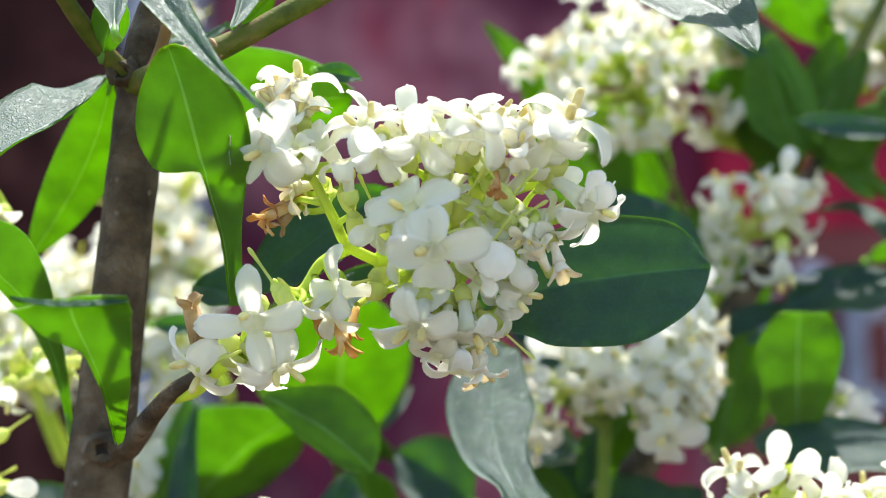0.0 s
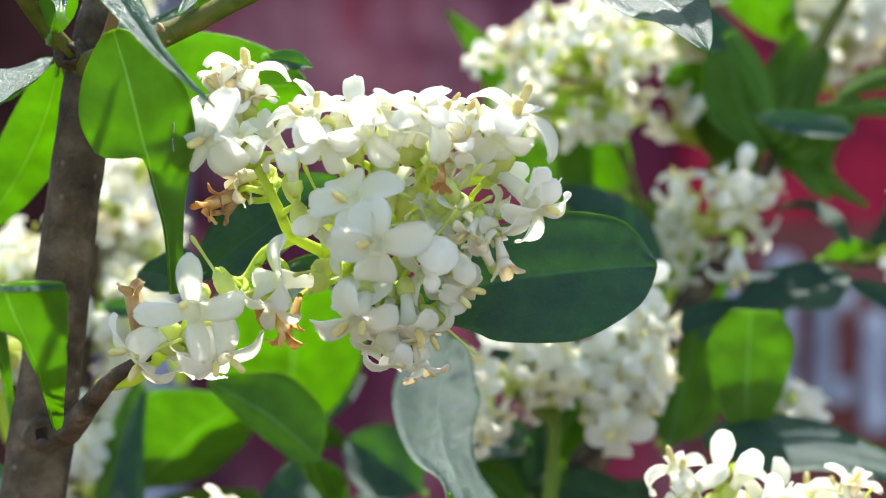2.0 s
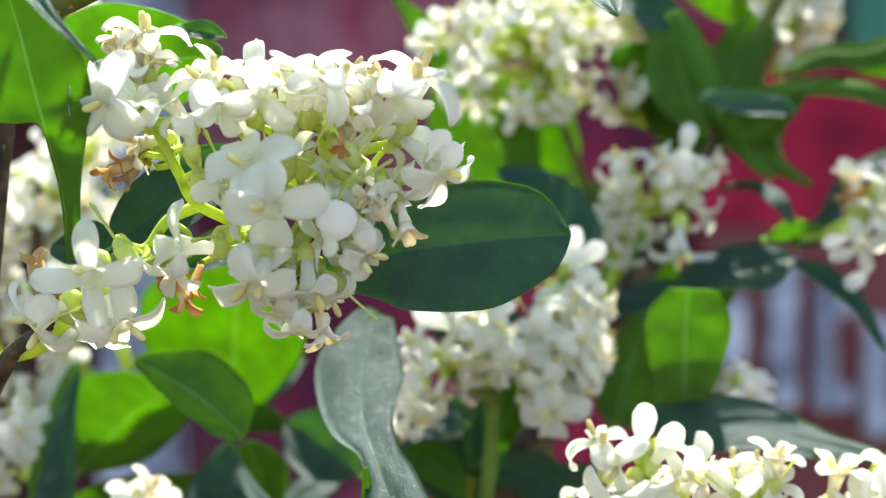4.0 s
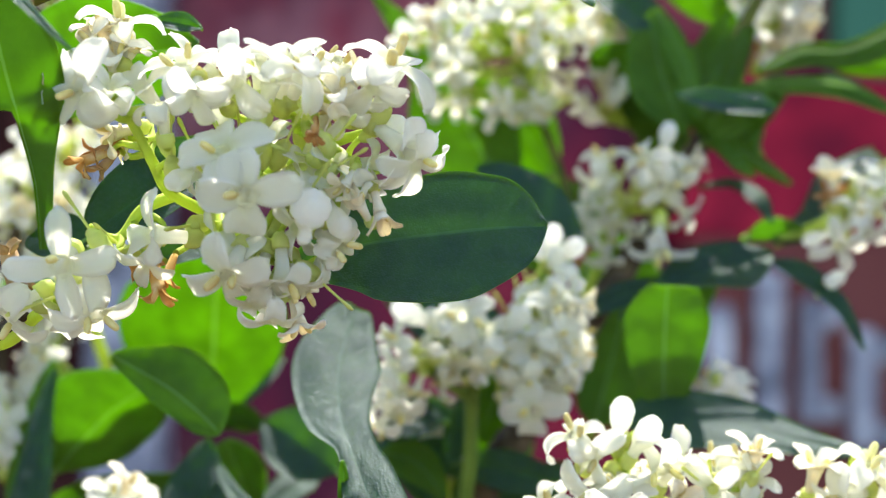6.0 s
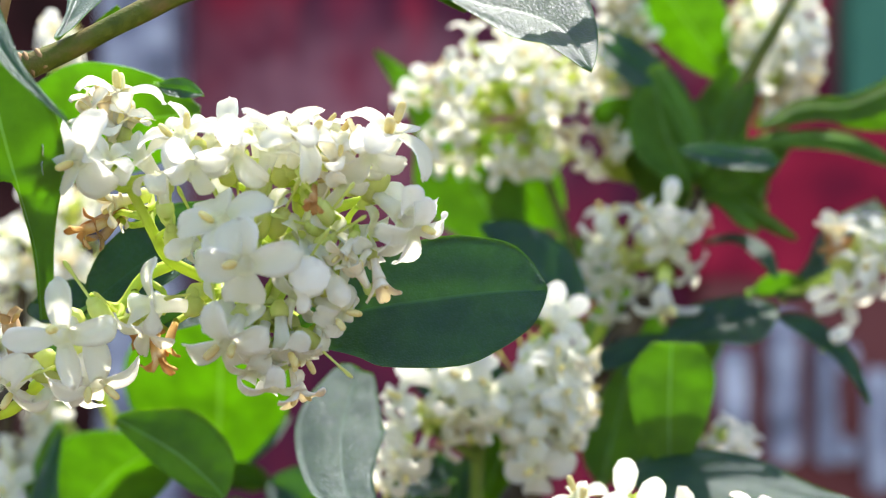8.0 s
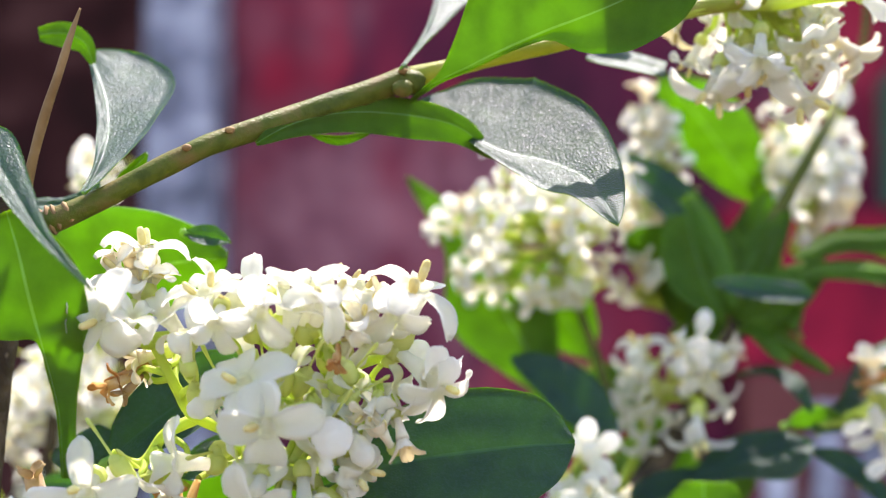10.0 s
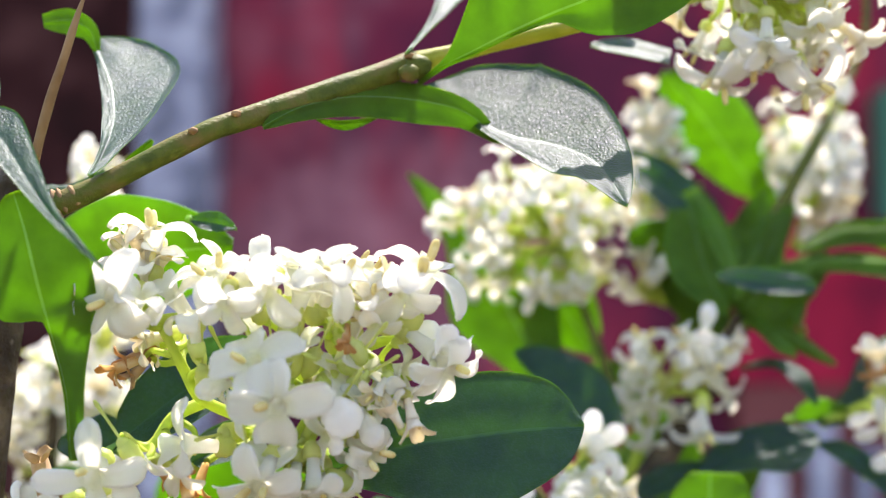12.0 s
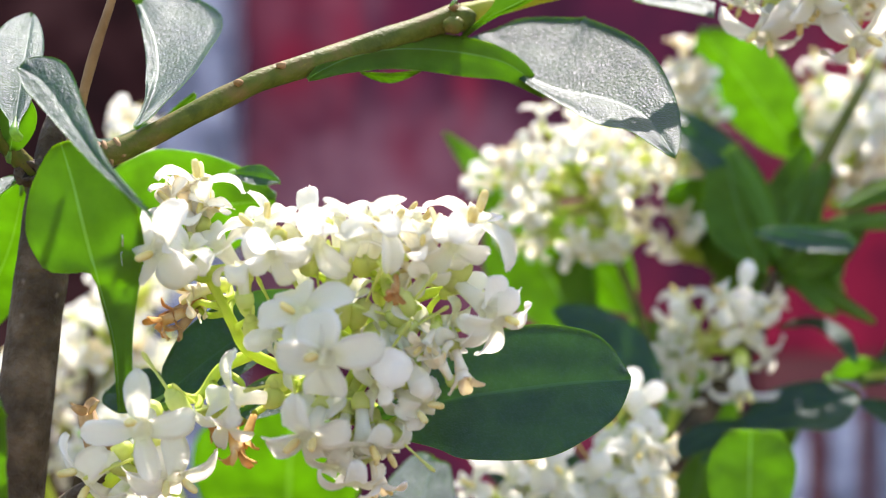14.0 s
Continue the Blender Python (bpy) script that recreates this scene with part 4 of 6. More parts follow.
blade(front, [(-0.0345, 0.1680, 1.3180), (-0.0356, 0.1630, 1.3153), (-0.0369, 0.1580, 1.3131), (-0.0396, 0.1520, 1.3104), (-0.0420, 0.1470, 1.3073)], (0.0001, 0.0003, 0.0003, 0.0003, 0.0001), (0.0005, 0.0032, 0.0053, 0.0049, 0.0001), (1.5, 1.45), 1, cup=0.06, wave=0.05, label="leaf with pale silvery sunlit upper side")
# Unseen leaf, added above the view to cast shade on the green leaf's end.
blade(front, [(0.0450, 0.1722, 1.3708), (0.0415, 0.1720, 1.3700), (0.0360, 0.1718, 1.3678), (0.0318, 0.1717, 1.3650)], (0.0004, 0.0024, 0.0026, 0.0009), (0.0003, 0.0022, 0.0024, 0.0010), (-2.1, -2.1), 1, wave=0.1)

# main flower head
main_axis = [(0.0040, 0.1780, 1.2928), (-0.0014, 0.1680, 1.2955), (-0.0065, 0.1600, 1.2985), (-0.0034, 0.1575, 1.3001), (0.0009, 0.1560, 1.3025), (0.0051, 0.1550, 1.3046), (0.0093, 0.1540, 1.3058)]
main_arms = [
    [(-0.0065, 0.1600, 1.2985), (-0.0093, 0.1545, 1.3002), (-0.0103, 0.1520, 1.3026), (-0.0115, 0.1510, 1.3052), (-0.0126, 0.1510, 1.3070)],
    [(-0.0126, 0.1510, 1.3070), (-0.0137, 0.1520, 1.3097), (-0.0142, 0.1530, 1.3118)],
    [(-0.0092, 0.1560, 1.2999), (-0.0118, 0.1545, 1.2985), (-0.0138, 0.1535, 1.2959), (-0.0161, 0.1520, 1.2969)],
    [(-0.0051, 0.1590, 1.2992), (-0.0044, 0.1540, 1.2969), (-0.0026, 0.1525, 1.2948), (0.0008, 0.1520, 1.2938), (0.0039, 0.1510, 1.2928)],
    [(-0.0024, 0.1570, 1.3006), (-0.0033, 0.1545, 1.3037), (-0.0049, 0.1525, 1.3068), (-0.0064, 0.1515, 1.3091)],
]
main_arms += [
    [(-0.0013, 0.1565, 1.3012), (-0.0018, 0.1530, 1.3048), (-0.0012, 0.1510, 1.3078)],
    [(0.0030, 0.1555, 1.3035), (0.0026, 0.1520, 1.3063), (0.0024, 0.1510, 1.3088)],
    [(0.0051, 0.1550, 1.3046), (0.0076, 0.1520, 1.3021), (0.0104, 0.1510, 1.3021)],
    [(0.0093, 0.1540, 1.3058), (0.0104, 0.1520, 1.3073), (0.0109, 0.1510, 1.3092)],
    [(-0.0126, 0.1510, 1.3070), (-0.0105, 0.1505, 1.3073), (-0.0094, 0.1500, 1.3067)],
]
main = [
    ("o", (-0.0130, 0.1510, 1.3154), 85, 0.25, 1.01, 9, 0),
    ("t", (-0.0148, 0.1520, 1.3147), 100, 0.4, 0.76),
    ("t", (-0.0156, 0.1500, 1.3129), 150, 0.5, 0.81),
    ("t", (-0.0139, 0.1510, 1.3122), 95, 0.5, 0.76),
    ("t", (-0.0124, 0.1520, 1.3130), 60, 0.4, 0.66),
    ("o", (-0.0158, 0.1460, 1.3089), 200, 0.88, 0.99, 10, 42),
    ("o", (-0.0133, 0.1470, 1.3090), 60, 0.6, 0.62, 8),
    ("t", (-0.0189, 0.1480, 1.3091), 180, 0.3, 0.47),
    ("o", (-0.0107, 0.1480, 1.3091), 125, 0.55, 0.84, 11, 30),
    ("o", (-0.0072, 0.1470, 1.3110), 105, 0.5, 0.88, 0, 20),
]
main += [
    ("o", (-0.0067, 0.1510, 1.3124), 80, 0.3, 0.7, 3),
    ("o", (-0.0057, 0.1445, 1.3080), 265, 0.8, 0.75, 8, 20),
    ("o", (-0.0089, 0.1470, 1.3075), 98, 0.15, 0.75, 6),
    ("o", (-0.0032, 0.1490, 1.3117), 100, 0.45, 0.88, 3),
    ("o", (-0.0021, 0.1445, 1.3090), 255, 0.85, 0.84, 11, 200),
    ("o", (-0.0042, 0.1475, 1.3099), 110, 0.6, 0.79, 12),
    ("o", (-0.0008, 0.1500, 1.3121), 92, 0.3, 0.84, 7),
    ("o", (0.0019, 0.1470, 1.3115), 85, 0.35, 1.01, 3, 30),
    ("o", (0.0008, 0.1465, 1.3096), 75, 0.4, 0.88, 11),
    ("o", (0.0051, 0.1510, 1.3125), 78, 0.2, 0.63, 0),
]
main += [
    ("o", (0.0038, 0.1460, 1.3105), 60, 0.62, 0.92, 0, 10),
    ("o", (0.0062, 0.1500, 1.3116), 70, 0.4, 0.79, 5),
    ("o", (0.0115, 0.1475, 1.3112), 70, 0.40, 1.18, 0, 40),
    ("o", (0.0096, 0.1465, 1.3088), 262, 0.72, 0.75, 11, 100),
    ("t", (0.0064, 0.1470, 1.3087), 110, 0.6, 0.66),
    ("t", (0.0082, 0.1490, 1.3102), 60, 0.4, 0.57),
    ("o", (0.0084, 0.1480, 1.3079), 250, 0.6, 0.53, 7),
    ("g", (0.0043, 0.1460, 1.3061), 120, 0.6, 0.8),
    ("o", (0.0071, 0.1470, 1.3062), 280, 0.6, 0.55, 11),
    ("w", (0.0046, 0.1460, 1.3048), 270, 0.6, 0.42),
]
main += [
    ("t", (0.0061, 0.1480, 1.3071), 200, 0.5, 0.57),
    ("o", (0.0125, 0.1480, 1.3037), 322, 0.42, 0.99, 11, 20),
    ("o", (0.0135, 0.1485, 1.3023), 310, 0.5, 0.88, 5),
    ("b", (0.0111, 0.1500, 1.3058), 20, 0.3, 0.6),
    ("g", (0.0097, 0.1490, 1.3052), 330, 0.4, 0.95),
    ("o", (-0.0030, 0.1435, 1.3032), 105, 0.86, 0.95, 10, 15),
    ("o", (-0.0009, 0.1425, 1.2993), 270, 0.96, 1.01, 10, 2),
    ("b", (0.0041, 0.1455, 1.2986), 335, 0.9, 1.08),
    ("b", (0.0065, 0.1480, 1.2974), 300, 0.5, 0.7),
    ("o", (0.0027, 0.1470, 1.2967), 195, 0.5, 0.81, 7, 0),
]
main += [
    ("t", (0.0071, 0.1475, 1.3003), 240, 0.5, 0.52),
    ("t", (0.0102, 0.1490, 1.2981), 285, 0.2, 0.57),
    ("t", (0.0084, 0.1480, 1.2989), 120, 0.5, 0.52),
    ("o", (0.0092, 0.1490, 1.3006), 300, 0.5, 0.62, 3),
    ("o", (0.0068, 0.1490, 1.2949), 325, 0.42, 0.84, 2),
    ("o", (0.0049, 0.1495, 1.2945), 215, 0.4, 0.7, 8),
    ("o", (0.0018, 0.1475, 1.2919), 275, 0.25, 0.88, 5),
    ("o", (0.0034, 0.1490, 1.2913), 290, 0.3, 0.79, 2),
    ("o", (0.0008, 0.1485, 1.2885), 272, 0.35, 0.84, 6),
    ("t", (0.0030, 0.1500, 1.2882), 285, 0.2, 0.66),
]
main += [
    ("o", (-0.0029, 0.1455, 1.2925), 248, 0.72, 1.01, 0, 12),
    ("o", (-0.0025, 0.1475, 1.2940), 80, 0.8, 0.75, 3),
    ("o", (-0.0003, 0.1480, 1.2921), 260, 0.45, 0.75, 8),
    ("o", (-0.0010, 0.1490, 1.2899), 255, 0.4, 0.75, 6),
    ("g", (0.0062, 0.1490, 1.2911), 322, 0.1, 0.85),
    ("g", (-0.0073, 0.1490, 1.2968), 200, 0.93, 0.95),
    ("o", (-0.0101, 0.1490, 1.2962), 175, 0.45, 0.95, 11, 80),
    ("o", (-0.0107, 0.1495, 1.2937), 240, 0.5, 0.7, 3),
    ("g", (-0.0167, 0.1505, 1.2979), 125, 0.2, 0.95),
    ("g", (-0.0142, 0.1520, 1.2959), 140, 0.4, 0.8),
]
main += [
    ("g", (-0.0129, 0.1510, 1.2949), 200, 0.5, 0.8),
    ("w", (-0.0167, 0.1520, 1.3028), 205, 0.5, 0.62, 0),
    ("w", (-0.0156, 0.1530, 1.3036), 215, 0.4, 0.6, 1),
    ("w", (-0.0153, 0.1530, 1.3022), 230, 0.4, 0.5, 2),
    ("t", (-0.0143, 0.1530, 1.3054), 195, 0.4, 0.71),
    ("t", (-0.0131, 0.1545, 1.3047), 190, 0.4, 0.57),
    ("w", (-0.0095, 0.1500, 1.2912), 285, 0.5, 0.7, 0),
    ("w", (-0.0089, 0.1510, 1.2924), 255, 0.5, 0.5, 1),
    ("w", (-0.0116, 0.1520, 1.2930), 200, 0.4, 0.5, 1),
    ("g", (-0.0085, 0.1495, 1.3046), 95, 0.3, 0.9),
]
main += [
    ("g", (-0.0099, 0.1500, 1.3067), 110, 0.3, 0.8),
    ("g", (-0.0008, 0.1465, 1.3077), 90, 0.6, 0.8),
    ("g", (0.0004, 0.1470, 1.3058), 80, 0.5, 0.85),
    ("g", (0.0037, 0.1480, 1.3080), 95, 0.5, 0.8),
    ("g", (0.0026, 0.1465, 1.3053), 60, 0.65, 0.95),
    ("g", (0.0068, 0.1470, 1.3052), 50, 0.6, 0.85),
    ("g", (-0.0042, 0.1475, 1.3061), 110, 0.5, 0.8),
    ("g", (-0.0048, 0.1480, 1.3011), 120, 0.5, 0.8),
    ("g", (0.0026, 0.1480, 1.3035), 160, 0.5, 0.8),
    ("g", (0.0048, 0.1470, 1.3008), 50, 0.6, 0.9),
]
main += [
    ("g", (0.0074, 0.1480, 1.3028), 30, 0.5, 0.8),
    ("g", (0.0008, 0.1480, 1.3011), 200, 0.6, 0.8),
    ("g", (-0.0042, 0.1480, 1.2970), 90, 0.5, 0.9),
    ("g", (0.0011, 0.1490, 1.2942), 95, 0.3, 0.85),
    ("g", (0.0034, 0.1495, 1.2934), 330, 0.4, 0.8),
    ("b", (-0.0073, 0.1490, 1.3011), 200, 0.5, 0.65),
    ("o", (0.0034, 0.1490, 1.3023), 20, 0.6, 0.7, 8),
    ("o", (0.0062, 0.1490, 1.3026), 40, 0.5, 0.66, 7),
    ("o", (0.0093, 0.1500, 1.3024), 350, 0.4, 0.7, 8),
    ("o", (0.0059, 0.1495, 1.2993), 20, 0.5, 0.62, 3),
]
main += [
    ("o", (-0.0048, 0.1490, 1.2993), 190, 0.6, 0.66, 7),
    ("o", (0.0003, 0.1495, 1.3044), 110, 0.6, 0.7, 3),
    ("o", (-0.0063, 0.1490, 1.3023), 180, 0.5, 0.62, 8),
    ("g", (-0.0023, 0.1505, 1.3057), 90, 0.4, 0.9),
    ("g", (0.0049, 0.1505, 1.3042), 70, 0.4, 0.9),
    ("g", (0.0019, 0.1505, 1.2995), 200, 0.4, 0.9),
    ("g", (-0.0007, 0.1510, 1.2949), 240, 0.4, 0.9),
    ("g", (-0.0069, 0.1515, 1.3047), 110, 0.4, 0.9),
    ("b", (-0.0015, 0.1510, 1.3011), 150, 0.5, 0.7),
    ("b", (0.0050, 0.1515, 1.2969), 300, 0.5, 0.7),
]
main += [
    ("b", (-0.0043, 0.1515, 1.3081), 100, 0.5, 0.8),
    ("b", (0.0029, 0.1515, 1.3078), 90, 0.5, 0.8),
]
flower_head(front, main_axis, [0.0008, 0.0009, 0.0008, 0.0008, 0.0007, 0.0006, 0.0004], main, rnd, "dense white flower cluster with yellow anthers", main_arms)
low_axis = [(-0.0282, 0.1600, 1.2856), (-0.0244, 0.1570, 1.2866), (-0.0214, 0.1550, 1.2889), (-0.0186, 0.1535, 1.2901)]
low = [
    ("o", (-0.0174, 0.1470, 1.2933), 270, 0.94, 1.04, 4, 0),
    ("o", (-0.0150, 0.1500, 1.2889), 305, 0.45, 0.99, 1, 20),
    ("o", (-0.0235, 0.1515, 1.2889), 215, 0.35, 0.99, 1),
    ("o", (-0.0180, 0.1530, 1.2888), 250, 0.5, 0.88, 8),
    ("g", (-0.0206, 0.1510, 1.2901), 200, 0.4, 1.1),
    ("w", (-0.0245, 0.1560, 1.2945), 95, 0.2, 0.72, 2),
    ("w", (-0.0234, 0.1560, 1.2921), 290, 0.4, 0.7, 2),
    ("g", (-0.0158, 0.1520, 1.2942), 60, 0.4, 0.7),
    ("g", (-0.0225, 0.1520, 1.2901), 170, 0.2, 0.7),
    ("b", (-0.0193, 0.1550, 1.2895), 240, 0.3, 0.6),
]
flower_head(front, low_axis, [0.0007, 0.0007, 0.0006, 0.0005], low, rnd, "small group of white flowers beside dried ones")
tip_axis = [(0.0315, 0.1705, 1.3393), (0.0398, 0.1725, 1.3420), (0.0467, 0.1750, 1.3429), (0.0519, 0.1710, 1.3427), (0.0591, 0.1720, 1.3435)]
flower_head(front, tip_axis, [0.0009, 0.0009, 0.0009, 0.0008, 0.0006], scattered((0.0489, 0.1810, 1.3427), (0.0105, 0.011, 0.0080), 44, rnd, "ooooooobbgtt", (0.0, -0.05, -0.55)) + [("o", (0.0418, 0.1800, 1.3338), 250, 0.3, 1.1, 1), ("o", (0.0458, 0.1780, 1.3359), 270, 0.3, 1.0, 12), ("o", (0.0519, 0.1790, 1.3329), 290, 0.5, 1.1, 1)], rnd)

# ---- stems behind ----
back = plant("privet_stem", 0.02, 0.232, "brown privet stem with leaf whorl and white blossom")
back_line = [(0.006, 0.24, -0.02), (0.004, 0.236, 0.7), (0.008, 0.234, 1.2), (0.0202, 0.2320, 1.2564), (0.0289, 0.2320, 1.2735), (0.0376, 0.2330, 1.2875), (0.0441, 0.2350, 1.2969), (0.0506, 0.2360, 1.3073), (0.0550, 0.2380, 1.3162)]
part("stem", tube(bmesh.new(), back_line, [0.006, 0.005, 0.0028, 0.0026, 0.0022, 0.0020, 0.0018, 0.0016, 0.0013], 12, 6, 0.1), BARK, back)
# Its last stretch is added to carry the unseen shading leaf.
part("shoot", tube(bmesh.new(), [(0.0546, 0.2380, 1.3154), (0.0586, 0.2400, 1.3262), (0.0661, 0.2450, 1.3387), (0.0724, 0.2580, 1.3473), (0.0780, 0.2640, 1.3600), (0.0785, 0.2680, 1.3800)], [0.0012, 0.0011, 0.0009, 0.0007, 0.0006, 0.0005], 10, 6, 0.1), TWIG, back)
leaf(back, (0.0336, 0.2578, 1.3073), (0.0238, 0.2522, 1.3220), 0.0096, -1, 20)
leaf(back, (0.0587, 0.2335, 1.2977), (0.0664, 0.2325, 1.2988), 0.0032, -1, 42)
leaf(back, (0.0526, 0.2348, 1.3177), (0.0599, 0.2392, 1.3279), 0.0049, -1, -25)
leaf(back, (0.0357, 0.2484, 1.3382), (0.0529, 0.2416, 1.3222), 0.0063, 1, 24)
leaf(back, (0.0629, 0.2716, 1.3320), (0.0444, 0.2524, 1.3505), 0.0116, -1, 42)
leaf(back, (0.0164, 0.2230, 1.2727), (0.0074, 0.2230, 1.2727), 0.0046, 1, 52)
leaf(back, (0.0188, 0.2268, 1.2692), (0.0103, 0.2252, 1.2656), 0.0054, 1, 24)
leaf(back, (0.0180, 0.2247, 1.2672), (0.0323, 0.2233, 1.2643), 0.0054, 1, 24)
leaf(back, (0.0204, 0.2289, 1.2752), (0.0176, 0.2251, 1.2672), 0.0039, 1, 24)

leaf(back, (0.0545, 0.2501, 1.3153), (0.0379, 0.2439, 1.3254), 0.0093, -1, 30)
leaf(back, (0.0529, 0.2426, 1.3080), (0.0440, 0.2434, 1.3112), 0.0060, -1, -25)
leaf(back, (0.0633, 0.2475, 1.3108), (0.0546, 0.2505, 1.3255), 0.0094, -1, -25)
leaf(back, (0.0366, 0.2615, 1.2931), (0.0263, 0.2645, 1.3072), 0.0135, -1, -25)
leaf(back, (0.0371, 0.2583, 1.2855), (0.0497, 0.2617, 1.2992), 0.0116, -1, -25)
leaf(back, (0.0204, 0.2555, 1.2596), (0.0288, 0.2585, 1.2732), 0.0114, 1, 12)
leaf(back, (0.0169, 0.2533, 1.2583), (0.0135, 0.2567, 1.2743), 0.0105, 1, 12)
leaf(back, (0.0399, 0.2605, 1.2686), (0.0483, 0.2635, 1.2826), 0.0116, -1, -25)
leaf(back, (0.0377, 0.2383, 1.2700), (0.0436, 0.2437, 1.2900), 0.0099, -1, -25)
leaf(back, (0.0207, 0.2294, 1.2651), (0.0086, 0.2326, 1.2737), 0.0075, 1, 20)
leaf(back, (0.0215, 0.2323, 1.2601), (0.0125, 0.2337, 1.2650), 0.0060, 1, 15)
leaf(back, (0.0233, 0.2279, 1.2603), (0.0346, 0.2301, 1.2661), 0.0055, 1, 20)
leaf(back, (0.0537, 0.2399, 1.3159), (0.0598, 0.2421, 1.3243), 0.0049, -1, -25)
leaf(back, (0.0541, 0.2349, 1.3114), (0.0517, 0.2371, 1.3196), 0.0044, -1, -25)
leaf(back, (0.0591, 0.2429, 1.3154), (0.0670, 0.2451, 1.3214), 0.0050, -1, -25)
leaf(back, (0.0093, 0.2363, 1.2726), (0.0164, 0.2317, 1.2590), 0.0072, 1, 18)
leaf(back, (0.0319, 0.2415, 1.2640), (0.0245, 0.2405, 1.2601), 0.0058, 1, 15)
blade(back, [(0.0448, 0.2273, 1.2900), (0.0511, 0.2283, 1.2926), (0.0566, 0.2289, 1.2941), (0.0617, 0.2299, 1.2953)], (0.0003, 0.0034, 0.0032, 0.0002), (0.0002, 0.0020, 0.0035, 0.0003), (0.75, 1.7), 1, label="dark leaf with a silvery sunlit fold")
blade(back, [(0.0398, 0.2242, 1.2868), (0.0454, 0.2261, 1.2880), (0.0513, 0.2288, 1.2890)], (0.0002, 0.0014, 0.0006), (0.0002, 0.0008, 0.0015), (1.6, 1.6), 1)
blade(back, [(0.0345, 0.2286, 1.2864), (0.0411, 0.2292, 1.2898), (0.0494, 0.2301, 1.2916)], (0.0003, 0.0017, 0.0004), (0.0003, 0.0017, 0.0004), (0.47, 0.47), 1)
blade(back, [(0.0523, 0.2332, 1.3110), (0.0566, 0.2331, 1.3100), (0.0603, 0.2319, 1.3079), (0.0647, 0.2317, 1.3051)], (0.0003, 0.0016, 0.0010, 0.0002), (0.0003, 0.0012, 0.0012, 0.0004), (0.47, -0.3), -1)
blade(back, [(0.0522, 0.2352, 1.3046), (0.0568, 0.2347, 1.3052), (0.0601, 0.2321, 1.3032), (0.0612, 0.2280, 1.2995)], (0.0002, 0.0008, 0.0012, 0.0002), (0.0002, 0.0006, 0.0014, 0.0003), (1.2, 0.47), 1)
blade(back, [(0.0622, 0.2331, 1.2970), (0.0672, 0.2356, 1.3008), (0.0722, 0.2392, 1.3061), (0.0791, 0.2421, 1.3106)], (0.0003, 0.0008, 0.0019, 0.0008), (0.0005, 0.0043, 0.0074, 0.0052), (0.9, 0.47), 1, label="dark leaf behind a small flower cluster")
blade(back, [(0.0599, 0.2314, 1.3205), (0.0670, 0.2336, 1.3233), (0.0744, 0.2349, 1.3241), (0.0850, 0.2381, 1.3294)], (0.0003, 0.0017, 0.0014, 0.0018), (0.0002, 0.0019, 0.0024, 0.0032), (0.8, 0.45), -1)
blade(back, [(0.0726, 0.2402, 1.3221), (0.0779, 0.2390, 1.3229), (0.0857, 0.2379, 1.3236)], (0.0002, 0.0037, 0.0050), (0.0002, 0.0021, 0.0029), (-0.2, -0.2), -1, label="bright green backlit leaf")
blade(back, [(0.0607, 0.2347, 1.3182), (0.0673, 0.2353, 1.3194), (0.0745, 0.2354, 1.3186), (0.0812, 0.2346, 1.3147)], (0.0003, 0.0013, 0.0009, 0.0002), (0.0003, 0.0016, 0.0021, 0.0003), (1.3, 0.5), -1)
blade(back, [(0.0482, 0.2296, 1.3173), (0.0540, 0.2292, 1.3165), (0.0589, 0.2287, 1.3157), (0.0618, 0.2285, 1.3154)], (0.0003, 0.0017, 0.0018, 0.0005), (0.0003, 0.0017, 0.0014, 0.0005), (0.5, 0.5), 1)
blade(back, [(0.0501, 0.2328, 1.3120), (0.0475, 0.2359, 1.3195), (0.0462, 0.2393, 1.3276)], (0.0004, 0.0052, 0.0032), (0.0004, 0.0033, 0.0027), (0.44, 0.44), -1)
blade(back, [(0.0512, 0.2287, 1.3140), (0.0498, 0.2326, 1.3222), (0.0461, 0.2362, 1.3299)], (0.0004, 0.0017, 0.0016), (0.0004, 0.0014, 0.0011), (0.5, 0.5), -1)
blade(back, [(0.0615, 0.2304, 1.2944), (0.0660, 0.2296, 1.2927), (0.0702, 0.2275, 1.2885), (0.0728, 0.2244, 1.2825)], (0.0002, 0.0014, 0.0012, 0.0002), (0.0002, 0.0017, 0.0011, 0.0002), (0.5, 0.5), 1)
blade(back, [(0.0443, 0.2134, 1.2742), (0.0442, 0.2127, 1.2810), (0.0443, 0.2121, 1.2867), (0.0445, 0.2117, 1.2912)], (0.0004, 0.0044, 0.0053, 0.0024), (0.0006, 0.0047, 0.0057, 0.0037), (-0.1, -0.1), -1, label="broad bright green backlit leaf")
blade(back, [(0.0384, 0.2109, 1.2745), (0.0460, 0.2095, 1.2746), (0.0527, 0.2077, 1.2738), (0.0607, 0.2057, 1.2721), (0.0678, 0.2037, 1.2706)], (0.0006, 0.0032, 0.0031, 0.0015, 0.0003), (0.0007, 0.0035, 0.0024, 0.0017, 0.0003), (1.5, 1.0), 1, label="long leaf with silvery sunlit tip")
blade(back, [(0.0349, 0.2216, 1.2954), (0.0293, 0.2239, 1.3003), (0.0248, 0.2257, 1.3043), (0.0207, 0.2269, 1.3069)], (0.0004, 0.0023, 0.0017, 0.0002), (0.0004, 0.0047, 0.0035, 0.0004), (0.47, 0.47), 1)
